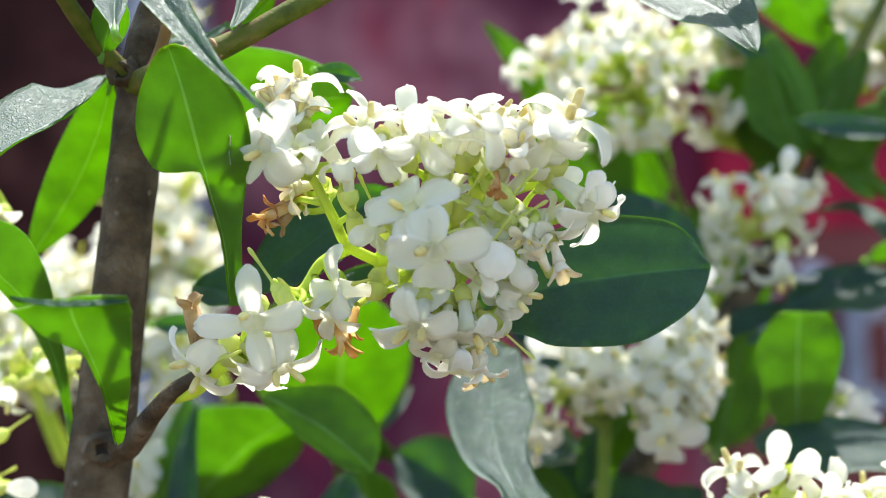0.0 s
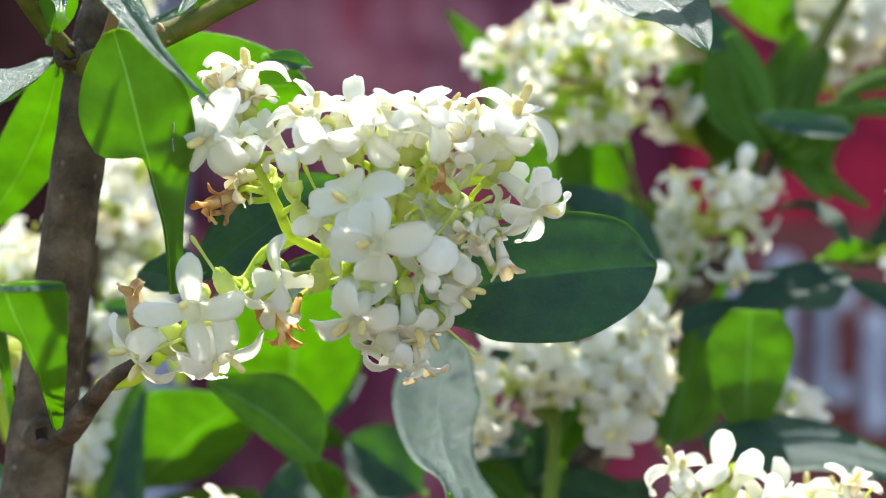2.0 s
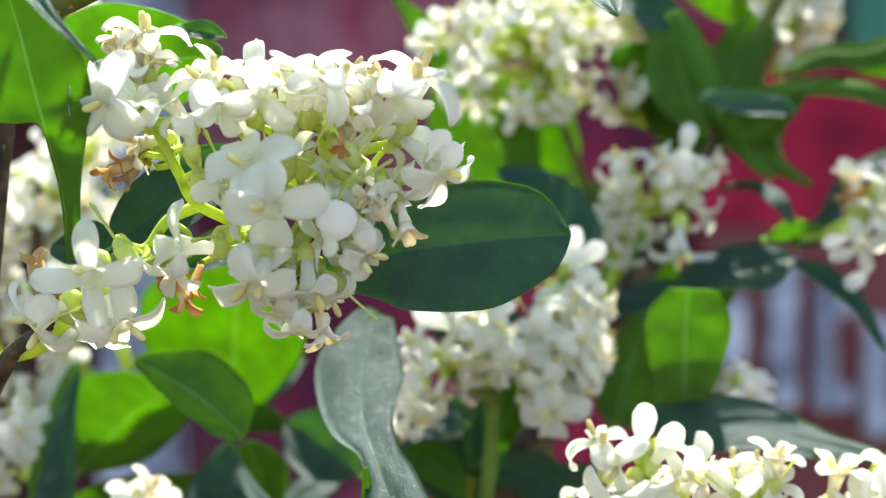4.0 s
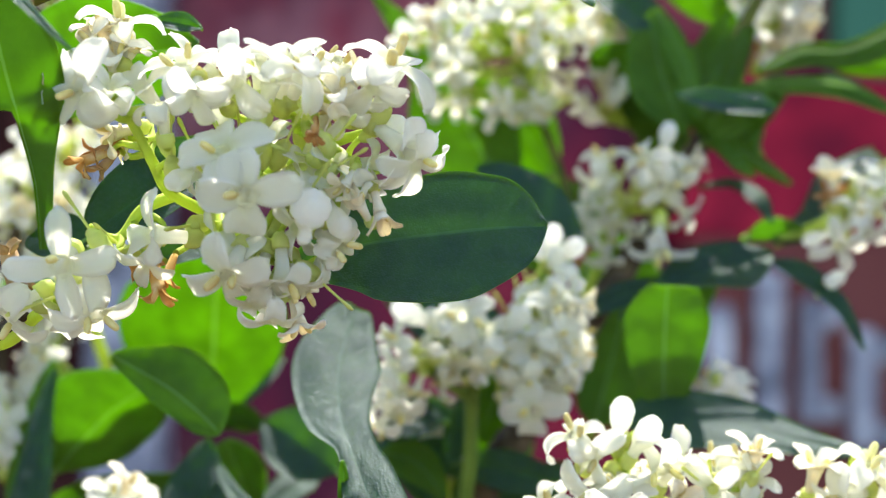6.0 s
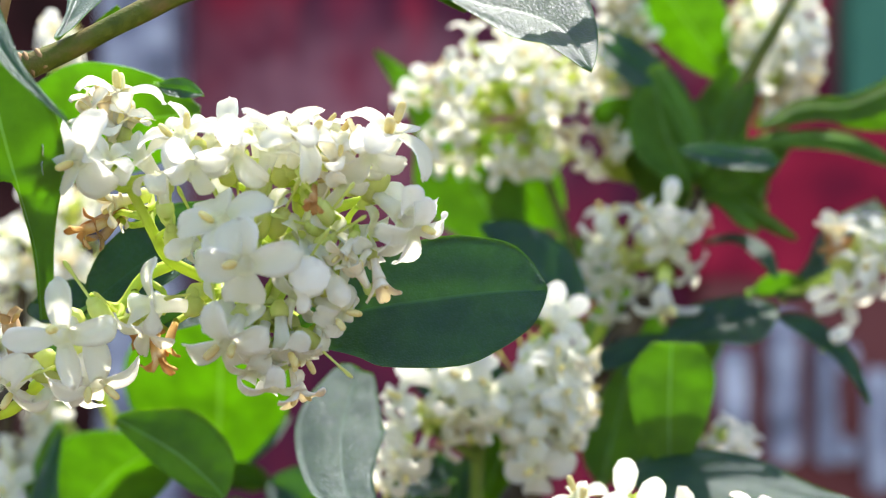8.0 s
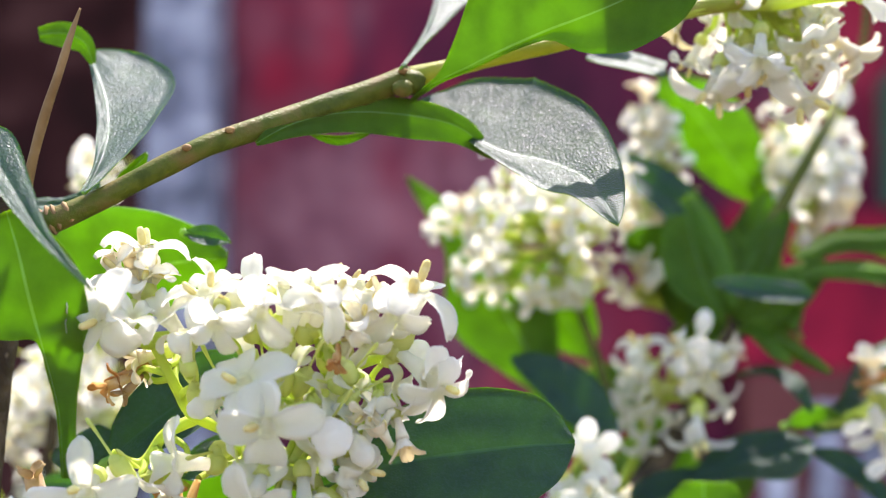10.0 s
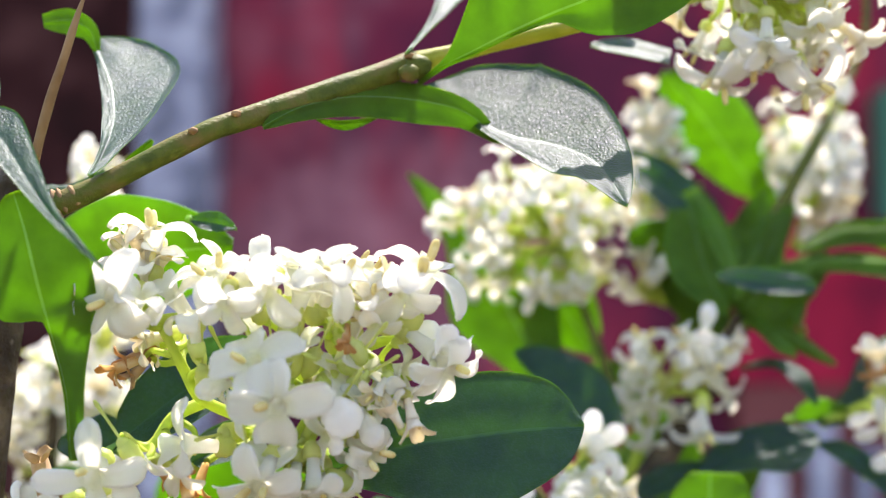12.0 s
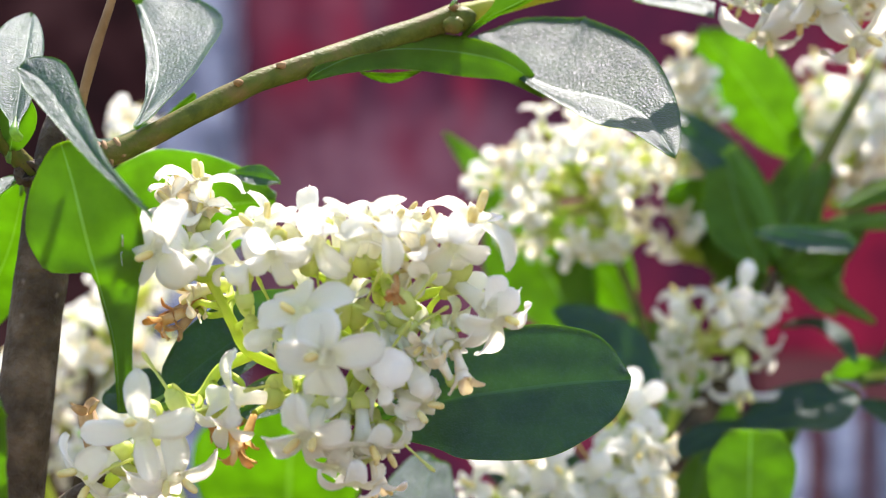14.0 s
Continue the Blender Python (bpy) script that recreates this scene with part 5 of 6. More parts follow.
blade(back, [(0.0283, 0.2430, 1.2765), (0.0198, 0.2461, 1.2832), (0.0081, 0.2489, 1.2892)], (0.0004, 0.0051, 0.0008), (0.0004, 0.0060, 0.0008), (0.46, 0.46), 1)
blade(back, [(0.0279, 0.2549, 1.3015), (0.0238, 0.2539, 1.3084), (0.0194, 0.2527, 1.3163), (0.0139, 0.2512, 1.3259), (0.0056, 0.2499, 1.3346)], (0.0004, 0.0052, 0.0084, 0.0034, 0.0002), (0.0004, 0.0052, 0.0084, 0.0027, 0.0002), (-0.15, -0.15), -1, label="long bright green backlit leaf")
flower_head(back, [(0.0441, 0.2500, 1.3145), (0.0418, 0.2490, 1.3174), (0.0392, 0.2480, 1.3211)], [0.0006, 0.0005, 0.0004], scattered((0.0409, 0.2480, 1.3182), (0.0030, 0.006, 0.0038), 11, rnd, "bbtgo"), rnd, "cream buds and fading flowers")
leaf(back, (0.0517, 0.2457, 1.3093), (0.0441, 0.2503, 1.3266), 0.0093, -1, -25)
leaf(back, (0.0540, 0.2482, 1.3154), (0.0604, 0.2538, 1.3330), 0.0077, -1, -25)
leaf(back, (0.0543, 0.2422, 1.3117), (0.0669, 0.2458, 1.3219), 0.0067, -1, -25)
leaf(back, (0.0398, 0.2446, 1.2967), (0.0335, 0.2474, 1.3068), 0.0076, -1, -25)
leaf(back, (0.0456, 0.2444, 1.2834), (0.0572, 0.2476, 1.2933), 0.0067, -1, -25)
part("twig", tube(bmesh.new(), [(0.0351, 0.2360, 1.2986), (0.0334, 0.2400, 1.3068), (0.0299, 0.2420, 1.3168), (0.0280, 0.2430, 1.3252)], [0.0008, 0.0007, 0.0006, 0.0006], 8, 5, 0.1), TWIG, back)
flower_head(back, [(0.0299, 0.2420, 1.3160), (0.0283, 0.2420, 1.3226), (0.0263, 0.2420, 1.3283), (0.0255, 0.2430, 1.3359)], [0.0009, 0.0008, 0.0007, 0.0005], scattered((0.0262, 0.2410, 1.3261), (0.0155, 0.018, 0.0124), 88, rnd, "oooooooobgt", size=0.82), rnd)
blade(back, [(0.0069, 0.2220, 1.2686), (0.0104, 0.2240, 1.2724), (0.0134, 0.2260, 1.2732), (0.0166, 0.2280, 1.2730)], (0.0002, 0.0018, 0.0017, 0.0002), (0.0002, 0.0014, 0.0015, 0.0002), (1.55, 1.55), 1)
blade(back, [(0.0191, 0.2260, 1.2765), (0.0179, 0.2240, 1.2721), (0.0170, 0.2220, 1.2671)], (0.0002, 0.0017, 0.0004), (0.0002, 0.0015, 0.0004), (0.46, 0.46), 1)
blade(back, [(0.0168, 0.2220, 1.2626), (0.0127, 0.2240, 1.2673), (0.0073, 0.2260, 1.2683)], (0.0003, 0.0026, 0.0005), (0.0003, 0.0027, 0.0005), (0.47, 0.47), -1)
blade(back, [(0.0276, 0.2360, 1.2790), (0.0236, 0.2380, 1.2741), (0.0213, 0.2400, 1.2675)], (0.0003, 0.0048, 0.0016), (0.0003, 0.0048, 0.0016), (0.47, 0.47), -1)
flower_head(back, [(0.0172, 0.2310, 1.2606), (0.0160, 0.2290, 1.2692)], [0.0005, 0.0004], scattered((0.0160, 0.2290, 1.2692), (0.0022, 0.003, 0.0034), 7, rnd, "oobt"), rnd, "small white blossom low between the leaves")
# Unseen leaf added over the whorl, faced to the sun to darken it.
blade(back, [(0.0785, 0.2672, 1.3790), (0.0715, 0.2650, 1.3800), (0.0610, 0.2642, 1.3795), (0.0500, 0.2637, 1.3785), (0.0440, 0.2635, 1.3780)], (0.0003, 0.0014, 0.0017, 0.0015, 0.0003), (0.0003, 0.0014, 0.0017, 0.0015, 0.0003), (-2.1, -2.1), 1, wave=0.05)
blade(back, [(0.0528, 0.2300, 1.3126), (0.0551, 0.2310, 1.3158), (0.0580, 0.2320, 1.3175), (0.0619, 0.2330, 1.3177)], (0.0003, 0.0017, 0.0016, 0.0003), (0.0003, 0.0019, 0.0017, 0.0005), (0.6, 0.47), -1)
blade(back, [(0.0534, 0.2305, 1.3118), (0.0557, 0.2300, 1.3126), (0.0584, 0.2300, 1.3140), (0.0599, 0.2300, 1.3157)], (0.0003, 0.0012, 0.0011, 0.0002), (0.0003, 0.0014, 0.0009, 0.0002), (0.47, 0.47), -1)
blade(back, [(0.0531, 0.2335, 1.3117), (0.0526, 0.2350, 1.3162), (0.0525, 0.2370, 1.3204), (0.0526, 0.2390, 1.3255)], (0.0003, 0.0016, 0.0019, 0.0005), (0.0003, 0.0017, 0.0019, 0.0005), (0.47, 0.47), -1)
blade(back, [(0.0538, 0.2345, 1.3138), (0.0563, 0.2360, 1.3187), (0.0584, 0.2380, 1.3238), (0.0611, 0.2400, 1.3281)], (0.0003, 0.0016, 0.0018, 0.0003), (0.0003, 0.0014, 0.0016, 0.0003), (0.47, 0.47), -1)
blade(back, [(0.0537, 0.2325, 1.3108), (0.0552, 0.2320, 1.3100), (0.0570, 0.2310, 1.3080), (0.0591, 0.2300, 1.3060)], (0.0002, 0.0012, 0.0012, 0.0002), (0.0002, 0.0012, 0.0012, 0.0002), (0.47, 0.47), -1)
lower = [
    ("o", (0.0100, 0.2120, 1.2844), 150, 0.6, 0.85, 0),
    ("o", (0.0104, 0.2115, 1.2809), 190, 0.65, 0.85, 3),
    ("o", (0.0092, 0.2115, 1.2774), 225, 0.7, 0.85, 12),
    ("o", (0.0107, 0.2120, 1.2752), 262, 0.6, 0.85, 10),
    ("o", (0.0080, 0.2130, 1.2730), 235, 0.35, 0.8, 1),
    ("b", (0.0120, 0.2130, 1.2876), 150, 0.3, 1),
    ("o", (0.0184, 0.2110, 1.2873), 120, 0.85, 0.95, 10, 20),
    ("o", (0.0152, 0.2120, 1.2856), 160, 0.6, 0.8, 7),
    ("o", (0.0177, 0.2115, 1.2823), 262, 0.5, 0.9, 11),
    ("o", (0.0217, 0.2105, 1.2855), 115, 0.8, 0.9, 4),
]
lower += [
    ("o", (0.0234, 0.2105, 1.2816), 272, 0.75, 0.85, 0),
    ("b", (0.0255, 0.2110, 1.2867), 60, 0.5, 0.95),
    ("o", (0.0206, 0.2115, 1.2809), 205, 0.6, 0.8, 3),
    ("o", (0.0277, 0.2095, 1.2831), 60, 0.9, 0.92, 10),
    ("o", (0.0268, 0.2095, 1.2789), 270, 0.8, 0.85, 0),
    ("o", (0.0274, 0.2090, 1.2754), 262, 0.95, 1, 10, 5),
    ("o", (0.0312, 0.2110, 1.2778), 320, 0.4, 0.9, 1),
    ("t", (0.0322, 0.2110, 1.2816), 350, 0.3, 0.75),
    ("o", (0.0309, 0.2100, 1.2846), 15, 0.6, 0.9, 12),
    ("o", (0.0299, 0.2105, 1.2885), 60, 0.6, 0.9, 0),
]
lower += [
    ("o", (0.0322, 0.2115, 1.2899), 50, 0.5, 0.85, 3),
    ("o", (0.0280, 0.2120, 1.2908), 95, 0.5, 0.85, 6),
    ("t", (0.0339, 0.2120, 1.2890), 10, 0.2, 0.6),
    ("b", (0.0302, 0.2150, 1.2969), 80, 0.4, 0.85),
    ("b", (0.0325, 0.2150, 1.2956), 30, 0.4, 0.85),
    ("b", (0.0307, 0.2145, 1.2943), 100, 0.5, 0.8),
    ("b", (0.0289, 0.2150, 1.2953), 150, 0.4, 0.75),
    ("b", (0.0317, 0.2140, 1.2930), 330, 0.5, 0.8),
    ("o", (0.0295, 0.2095, 1.2860), 100, 0.85, 0.8, 4),
    ("o", (0.0328, 0.2110, 1.2856), 0, 0.5, 0.8, 7),
]
lower += [
    ("g", (0.0270, 0.2130, 1.2920), 110, 0.4, 0.9),
    ("g", (0.0256, 0.2120, 1.2901), 100, 0.5, 0.9),
    ("g", (0.0256, 0.2105, 1.2845), 60, 0.6, 0.9),
    ("g", (0.0239, 0.2120, 1.2887), 120, 0.5, 0.9),
    ("g", (0.0152, 0.2120, 1.2823), 170, 0.6, 1),
    ("g", (0.0230, 0.2110, 1.2788), 270, 0.4, 0.9),
    ("g", (0.0283, 0.2140, 1.2931), 60, 0.5, 0.8),
    ("g", (0.0207, 0.2120, 1.2835), 100, 0.5, 0.8),
    ("g", (0.0129, 0.2120, 1.2817), 180, 0.5, 0.8),
    ("o", (0.0339, 0.2125, 1.2824), 340, 0.4, 0.8, 5),
]
lower += [
    ("o", (0.0253, 0.2115, 1.2778), 230, 0.5, 0.8, 3),
    ("o", (0.0161, 0.2140, 1.2788), 185, 0.2, 0.75, 5),
    ("t", (0.0129, 0.2130, 1.2778), 250, 0.4, 0.6),
    ("o", (0.0317, 0.2110, 1.2807), 330, 0.5, 0.8, 3),
    ("o", (0.0257, 0.2115, 1.2817), 160, 0.6, 0.75, 7),
]
lower += scattered((0.0293, 0.2190, 1.2843), (0.0055, 0.006, 0.0085), 26, rnd, "ooooobgg", size=0.9) + scattered((0.0164, 0.2190, 1.2836), (0.0065, 0.006, 0.0040), 12, rnd, "oooogg", size=0.9)
flower_head(back, [(0.0187, 0.2225, 1.2588), (0.0198, 0.2210, 1.2679), (0.0201, 0.2195, 1.2769), (0.0219, 0.2180, 1.2822), (0.0267, 0.2170, 1.2873), (0.0299, 0.2165, 1.2938)], [0.0010, 0.0010, 0.0009, 0.0008, 0.0006, 0.0004], lower, rnd, "white flower cluster on a green stalk",
    [[(0.0200, 0.2190, 1.2762), (0.0164, 0.2170, 1.2786), (0.0135, 0.2155, 1.2805), (0.0110, 0.2150, 1.2801)], [(0.0208, 0.2185, 1.2799), (0.0186, 0.2170, 1.2837), (0.0157, 0.2160, 1.2852), (0.0136, 0.2155, 1.2863)], [(0.0219, 0.2180, 1.2822), (0.0251, 0.2160, 1.2808), (0.0276, 0.2140, 1.2780)], [(0.0267, 0.2170, 1.2873), (0.0302, 0.2155, 1.2866), (0.0323, 0.2150, 1.2844)]], SHADED_STALK)
loose = [
    ("o", (0.0387, 0.2330, 1.3090), 100, 0.5, 0.9, 0), ("o", (0.0374, 0.2330, 1.3048), 200, 0.4, 0.9, 3), ("o", (0.0392, 0.2320, 1.3028), 180, 0.3, 0.85, 3), ("o", (0.0436, 0.2270, 1.3081), 150, 0.5, 0.95, 0),
    ("b", (0.0470, 0.2290, 1.3116), 80, 0.3, 0.75), ("o", (0.0473, 0.2280, 1.3044), 280, 0.85, 0.95, 4), ("o", (0.0451, 0.2300, 1.3041), 240, 0.6, 0.8, 4), ("o", (0.0491, 0.2300, 1.3064), 330, 0.4, 0.85, 12),
    ("o", (0.0501, 0.2320, 1.3010), 320, 0.3, 0.8, 3), ("o", (0.0461, 0.2290, 1.2957), 270, 0.35, 1.05, 12),
]
loose += [
    ("o", (0.0372, 0.2330, 1.2987), 200, 0.4, 0.8, 3), ("o", (0.0400, 0.2320, 1.2999), 250, 0.5, 0.75, 3), ("g", (0.0409, 0.2310, 1.3055), 80, 0.5, 1.0), ("g", (0.0422, 0.2310, 1.3043), 60, 0.6, 1.0),
    ("g", (0.0400, 0.2320, 1.3057), 110, 0.5, 1.0), ("o", (0.0389, 0.2340, 1.2944), 250, 0.3, 0.8, 3), ("g", (0.0433, 0.2310, 1.3075), 90, 0.5, 0.9), ("o", (0.0361, 0.2340, 1.3017), 190, 0.3, 0.75, 7),
    ("o", (0.0427, 0.2330, 1.2977), 290, 0.4, 0.75, 3), ("t", (0.0504, 0.2310, 1.3079), 20, 0.3, 0.7),
]
flower_head(back, [(0.0364, 0.2380, 1.2885), (0.0395, 0.2360, 1.2970), (0.0422, 0.2350, 1.3013), (0.0458, 0.2350, 1.3065), (0.0477, 0.2340, 1.3104)], [0.0008, 0.0007, 0.0006, 0.0005, 0.0004], loose, rnd, "loose white flower cluster with green stalks",
    [[(0.0395, 0.2360, 1.2970), (0.0384, 0.2350, 1.3025), (0.0386, 0.2340, 1.3073)], [(0.0422, 0.2350, 1.3013), (0.0467, 0.2330, 1.3013), (0.0473, 0.2320, 1.2985)]])
flower_head(back, [(0.0627, 0.2340, 1.2969), (0.0677, 0.2330, 1.2991), (0.0718, 0.2320, 1.3012), (0.0774, 0.2320, 1.3043)], [0.0008, 0.0007, 0.0006, 0.0005], [
    ("o", (0.0702, 0.2270, 1.2964), 280, 0.85, 0.9, 4), ("t", (0.0698, 0.2300, 1.3053), 100, 0.4, 0.95), ("w", (0.0695, 0.2300, 1.3037), 200, 0.4, 0.8), ("o", (0.0730, 0.2280, 1.3010), 60, 0.5, 0.9, 0), ("o", (0.0738, 0.2300, 1.3056), 90, 0.3, 0.9, 3),
    ("b", (0.0672, 0.2290, 1.2974), 200, 0.3, 0.7), ("o", (0.0759, 0.2290, 1.3021), 320, 0.5, 0.9, 5), ("o", (0.0771, 0.2310, 1.3070), 70, 0.3, 0.9, 0), ("o", (0.0748, 0.2290, 1.2980), 300, 0.4, 0.8, 3), ("g", (0.0721, 0.2300, 1.3038), 80, 0.5, 1.0),
    ("o", (0.0794, 0.2310, 1.3039), 20, 0.4, 0.9, 0), ("o", (0.0784, 0.2300, 1.2999), 320, 0.5, 0.9, 4)], rnd, "small white flower cluster beside a fading flower")
flower_head(back, [(0.0510, 0.2360, 1.2745), (0.0557, 0.2350, 1.2770)], [0.0007, 0.0005], scattered((0.0559, 0.2340, 1.2770), (0.0028, 0.006, 0.0024), 7, rnd, "oo"), rnd)
flower_head(back, [(0.0694, 0.2320, 1.2921), (0.0699, 0.2310, 1.2905)], [0.0006, 0.0005], scattered((0.0693, 0.2300, 1.2913), (0.0012, 0.004, 0.0020), 3, rnd, "b"), rnd)
flower_head(back, [(0.0655, 0.2620, 1.3238), (0.0702, 0.2620, 1.3363), (0.0732, 0.2620, 1.3480)], [0.0012, 0.001, 0.0008], scattered((0.0685, 0.2620, 1.3372), (0.0081, 0.014, 0.0134), 46, rnd), rnd)
flower_head(back, [(0.0524, 0.2620, 1.3257), (0.0455, 0.2620, 1.3365), (0.0427, 0.2620, 1.3492)], [0.001, 0.0008, 0.0005], scattered((0.0438, 0.2620, 1.3365), (0.0063, 0.012, 0.0107), 33, rnd, "oobbgtt") + [("t", (0.0427, 0.2600, 1.3493), 90, 0.3, 0.9)], rnd)

# right-hand front stem with buds
right = plant("privet_stem", 0.05, 0.18, "young privet stem with white flower buds")
part("stem", tube(bmesh.new(), [(0.045, 0.186, -0.02), (0.042, 0.184, 0.7), (0.040, 0.18, 1.2), (0.0353, 0.1770, 1.2637), (0.0352, 0.1760, 1.2686)], [0.004, 0.0035, 0.0015, 0.0012, 0.001], 10, 5, 0.1), BARK, right)
flower_head(right, [(0.0353, 0.1770, 1.2661), (0.0349, 0.1760, 1.2703), (0.0347, 0.1760, 1.2756)], [0.0009, 0.0008, 0.0006], [
    ("b", (0.0345, 0.1750, 1.2778), 85, 0.2, 0.85), ("b", (0.0368, 0.1730, 1.2762), 60, 0.3, 0.85), ("o", (0.0295, 0.1740, 1.2761), 110, 0.4, 1.0, 2), ("o", (0.0311, 0.1730, 1.2742), 200, 0.5, 1.0, 0),
    ("o", (0.0401, 0.1730, 1.2739), 60, 0.3, 1.0, 3), ("o", (0.0383, 0.1720, 1.2726), 300, 0.6, 1.0, 0), ("o", (0.0262, 0.1730, 1.2690), 130, 0.5, 1.1, 2), ("o", (0.0313, 0.1720, 1.2697), 230, 0.6, 1.0, 1)] + scattered((0.0346, 0.1760, 1.2686), (0.0066, 0.010, 0.0033), 13, rnd), rnd)
flower_head(right, [(0.0381, 0.1800, 1.2638), (0.0456, 0.1780, 1.2677), (0.0492, 0.1780, 1.2724)], [0.0009, 0.0008, 0.0006], scattered((0.0457, 0.1770, 1.2705), (0.0057, 0.010, 0.0036), 20, rnd, "ooogbt") + [("t", (0.0482, 0.1740, 1.2743), 80, 0.3, 0.79)], rnd)
flower_head(right, [(0.0444, 0.1820, 1.2616), (0.0564, 0.1810, 1.2654), (0.0611, 0.1800, 1.2703)], [0.0009, 0.0008, 0.0006], [
    ("t", (0.0555, 0.1780, 1.2724), 80, 0.3, 0.86), ("o", (0.0612, 0.1770, 1.2725), 60, 0.4, 1.2, 2), ("o", (0.0577, 0.1760, 1.2685), 200, 0.6, 1.1, 0), ("o", (0.0639, 0.1770, 1.2701), 320, 0.5, 1.1, 1)] + scattered((0.0592, 0.1800, 1.2661), (0.0055, 0.008, 0.0025), 8, rnd), rnd)

# left and lower leaves behind the front stem
left = plant("privet_stem", -0.03, 0.24, "privet stem with sunlit leaves and white blossom behind")
part("stem", tube(bmesh.new(), [(-0.05, 0.25, -0.02), (-0.047, 0.248, 0.7), (-0.044, 0.245, 1.2), (-0.0493, 0.2430, 1.2606), (-0.0481, 0.2430, 1.2772), (-0.0465, 0.2460, 1.2956), (-0.0462, 0.2500, 1.3153)], [0.005, 0.0045, 0.0022, 0.0014, 0.0012, 0.001, 0.0008], 10, 5, 0.1), BARK, left)
part("shoot", tube(bmesh.new(), [(-0.044, 0.245, 1.2), (-0.0098, 0.2430, 1.2442), (-0.0165, 0.2420, 1.2598), (-0.0170, 0.2400, 1.2701)], [0.0007, 0.0006, 0.0006, 0.0005], 9, 5, 0.1), TWIG, left)
leaf(left, (-0.0180, 0.2470, 1.2697), (-0.0142, 0.2270, 1.2953), 0.0235, -1, 42, 0, 1.2, 0.85)
leaf(left, (-0.0249, 0.2299, 1.2754), (-0.0398, 0.2351, 1.2692), 0.0115, -1, 42)
leaf(left, (-0.0399, 0.2187, 1.2601), (-0.0367, 0.2283, 1.2808), 0.0061, -1, -25)
leaf(left, (-0.0103, 0.2335, 1.2594), (-0.0126, 0.2245, 1.2704), 0.0070, -1, 42)
leaf(left, (0.0025, 0.2234, 1.2660), (-0.0079, 0.2266, 1.2729), 0.0096, 1, 24)
leaf(left, (-0.0078, 0.2256, 1.2605), (-0.0008, 0.2324, 1.2649), 0.0047, 1, 52)
leaf(left, (-0.0165, 0.2388, 1.2714), (-0.0089, 0.2392, 1.2710), 0.0049, -1, 42)
leaf(left, (-0.0366, 0.2276, 1.2653), (-0.0213, 0.2164, 1.2790), 0.0140, -1, 42)
leaf(left, (-0.0371, 0.2051, 1.2913), (-0.0307, 0.2049, 1.2910), 0.0025, 1, 24)
blade(left, [(-0.0504, 0.1677, 1.3101), (-0.0503, 0.1666, 1.3154), (-0.0505, 0.1655, 1.3210), (-0.0510, 0.1642, 1.3271)], (0.0002, 0.0016, 0.0031, 0.0023), (0.0002, 0.0010, 0.0028, 0.0025), (-0.2, -0.2), -1)
blade(left, [(-0.0342, 0.2075, 1.2613), (-0.0338, 0.2106, 1.2678), (-0.0339, 0.2137, 1.2746), (-0.0335, 0.2163, 1.2805)], (0.0042, 0.0032, 0.0022, 0.0002), (0.0017, 0.0011, 0.0006, 0.0001), (0.44, 0.44), 1)
blade(left, [(-0.0226, 0.1961, 1.2830), (-0.0195, 0.1955, 1.2814), (-0.0154, 0.1946, 1.2791), (-0.0117, 0.1935, 1.2763), (-0.0094, 0.1927, 1.2742)], (0.0004, 0.0030, 0.0052, 0.0044, 0.0003), (0.0004, 0.0015, 0.0024, 0.0022, 0.0003), (0.44, 0.3), -1, cup=0.06, wave=0.03)
blade(left, [(-0.0145, 0.2100, 1.2587), (-0.0141, 0.2131, 1.2653), (-0.0139, 0.2159, 1.2713)], (0.0063, 0.0049, 0.0004), (0.0049, 0.0031, 0.0004), (0.44, 0.44), 1)
blade(left, [(-0.0083, 0.2340, 1.2587), (-0.0104, 0.2329, 1.2648), (-0.0133, 0.2321, 1.2687)], (0.0009, 0.0023, 0.0005), (0.0006, 0.0013, 0.0008), (-0.2, -0.2), -1)
blade(left, [(-0.0120, 0.2112, 1.2684), (-0.0092, 0.2062, 1.2654), (-0.0037, 0.2006, 1.2622)], (0.0004, 0.0008, 0.0007), (0.0004, 0.0008, 0.0007), (1.4, 1.4), 1)
blade(left, [(-0.0398, 0.2363, 1.2600), (-0.0306, 0.2339, 1.2621), (-0.0205, 0.2318, 1.2624)], (0.0003, 0.0025, 0.0028), (0.0003, 0.0024, 0.0023), (-0.2, -0.2), -1)
blade(left, [(-0.0156, 0.2360, 1.2710), (-0.0117, 0.2358, 1.2721), (-0.0078, 0.2362, 1.2697)], (0.0002, 0.0016, 0.0002), (0.0002, 0.0011, 0.0002), (-0.2, -0.2), -1)
blade(left, [(-0.0108, 0.2279, 1.2749), (-0.0082, 0.2323, 1.2775), (-0.0060, 0.2372, 1.2806)], (0.0002, 0.0005, 0.0002), (0.0002, 0.0006, 0.0002), (1.5, 1.5), 1)
blade(left, [(-0.0075, 0.2262, 1.2584), (-0.0062, 0.2329, 1.2619), (-0.0017, 0.2369, 1.2640)], (0.0002, 0.0009, 0.0002), (0.0002, 0.0009, 0.0002), (1.5, 1.5), 1)
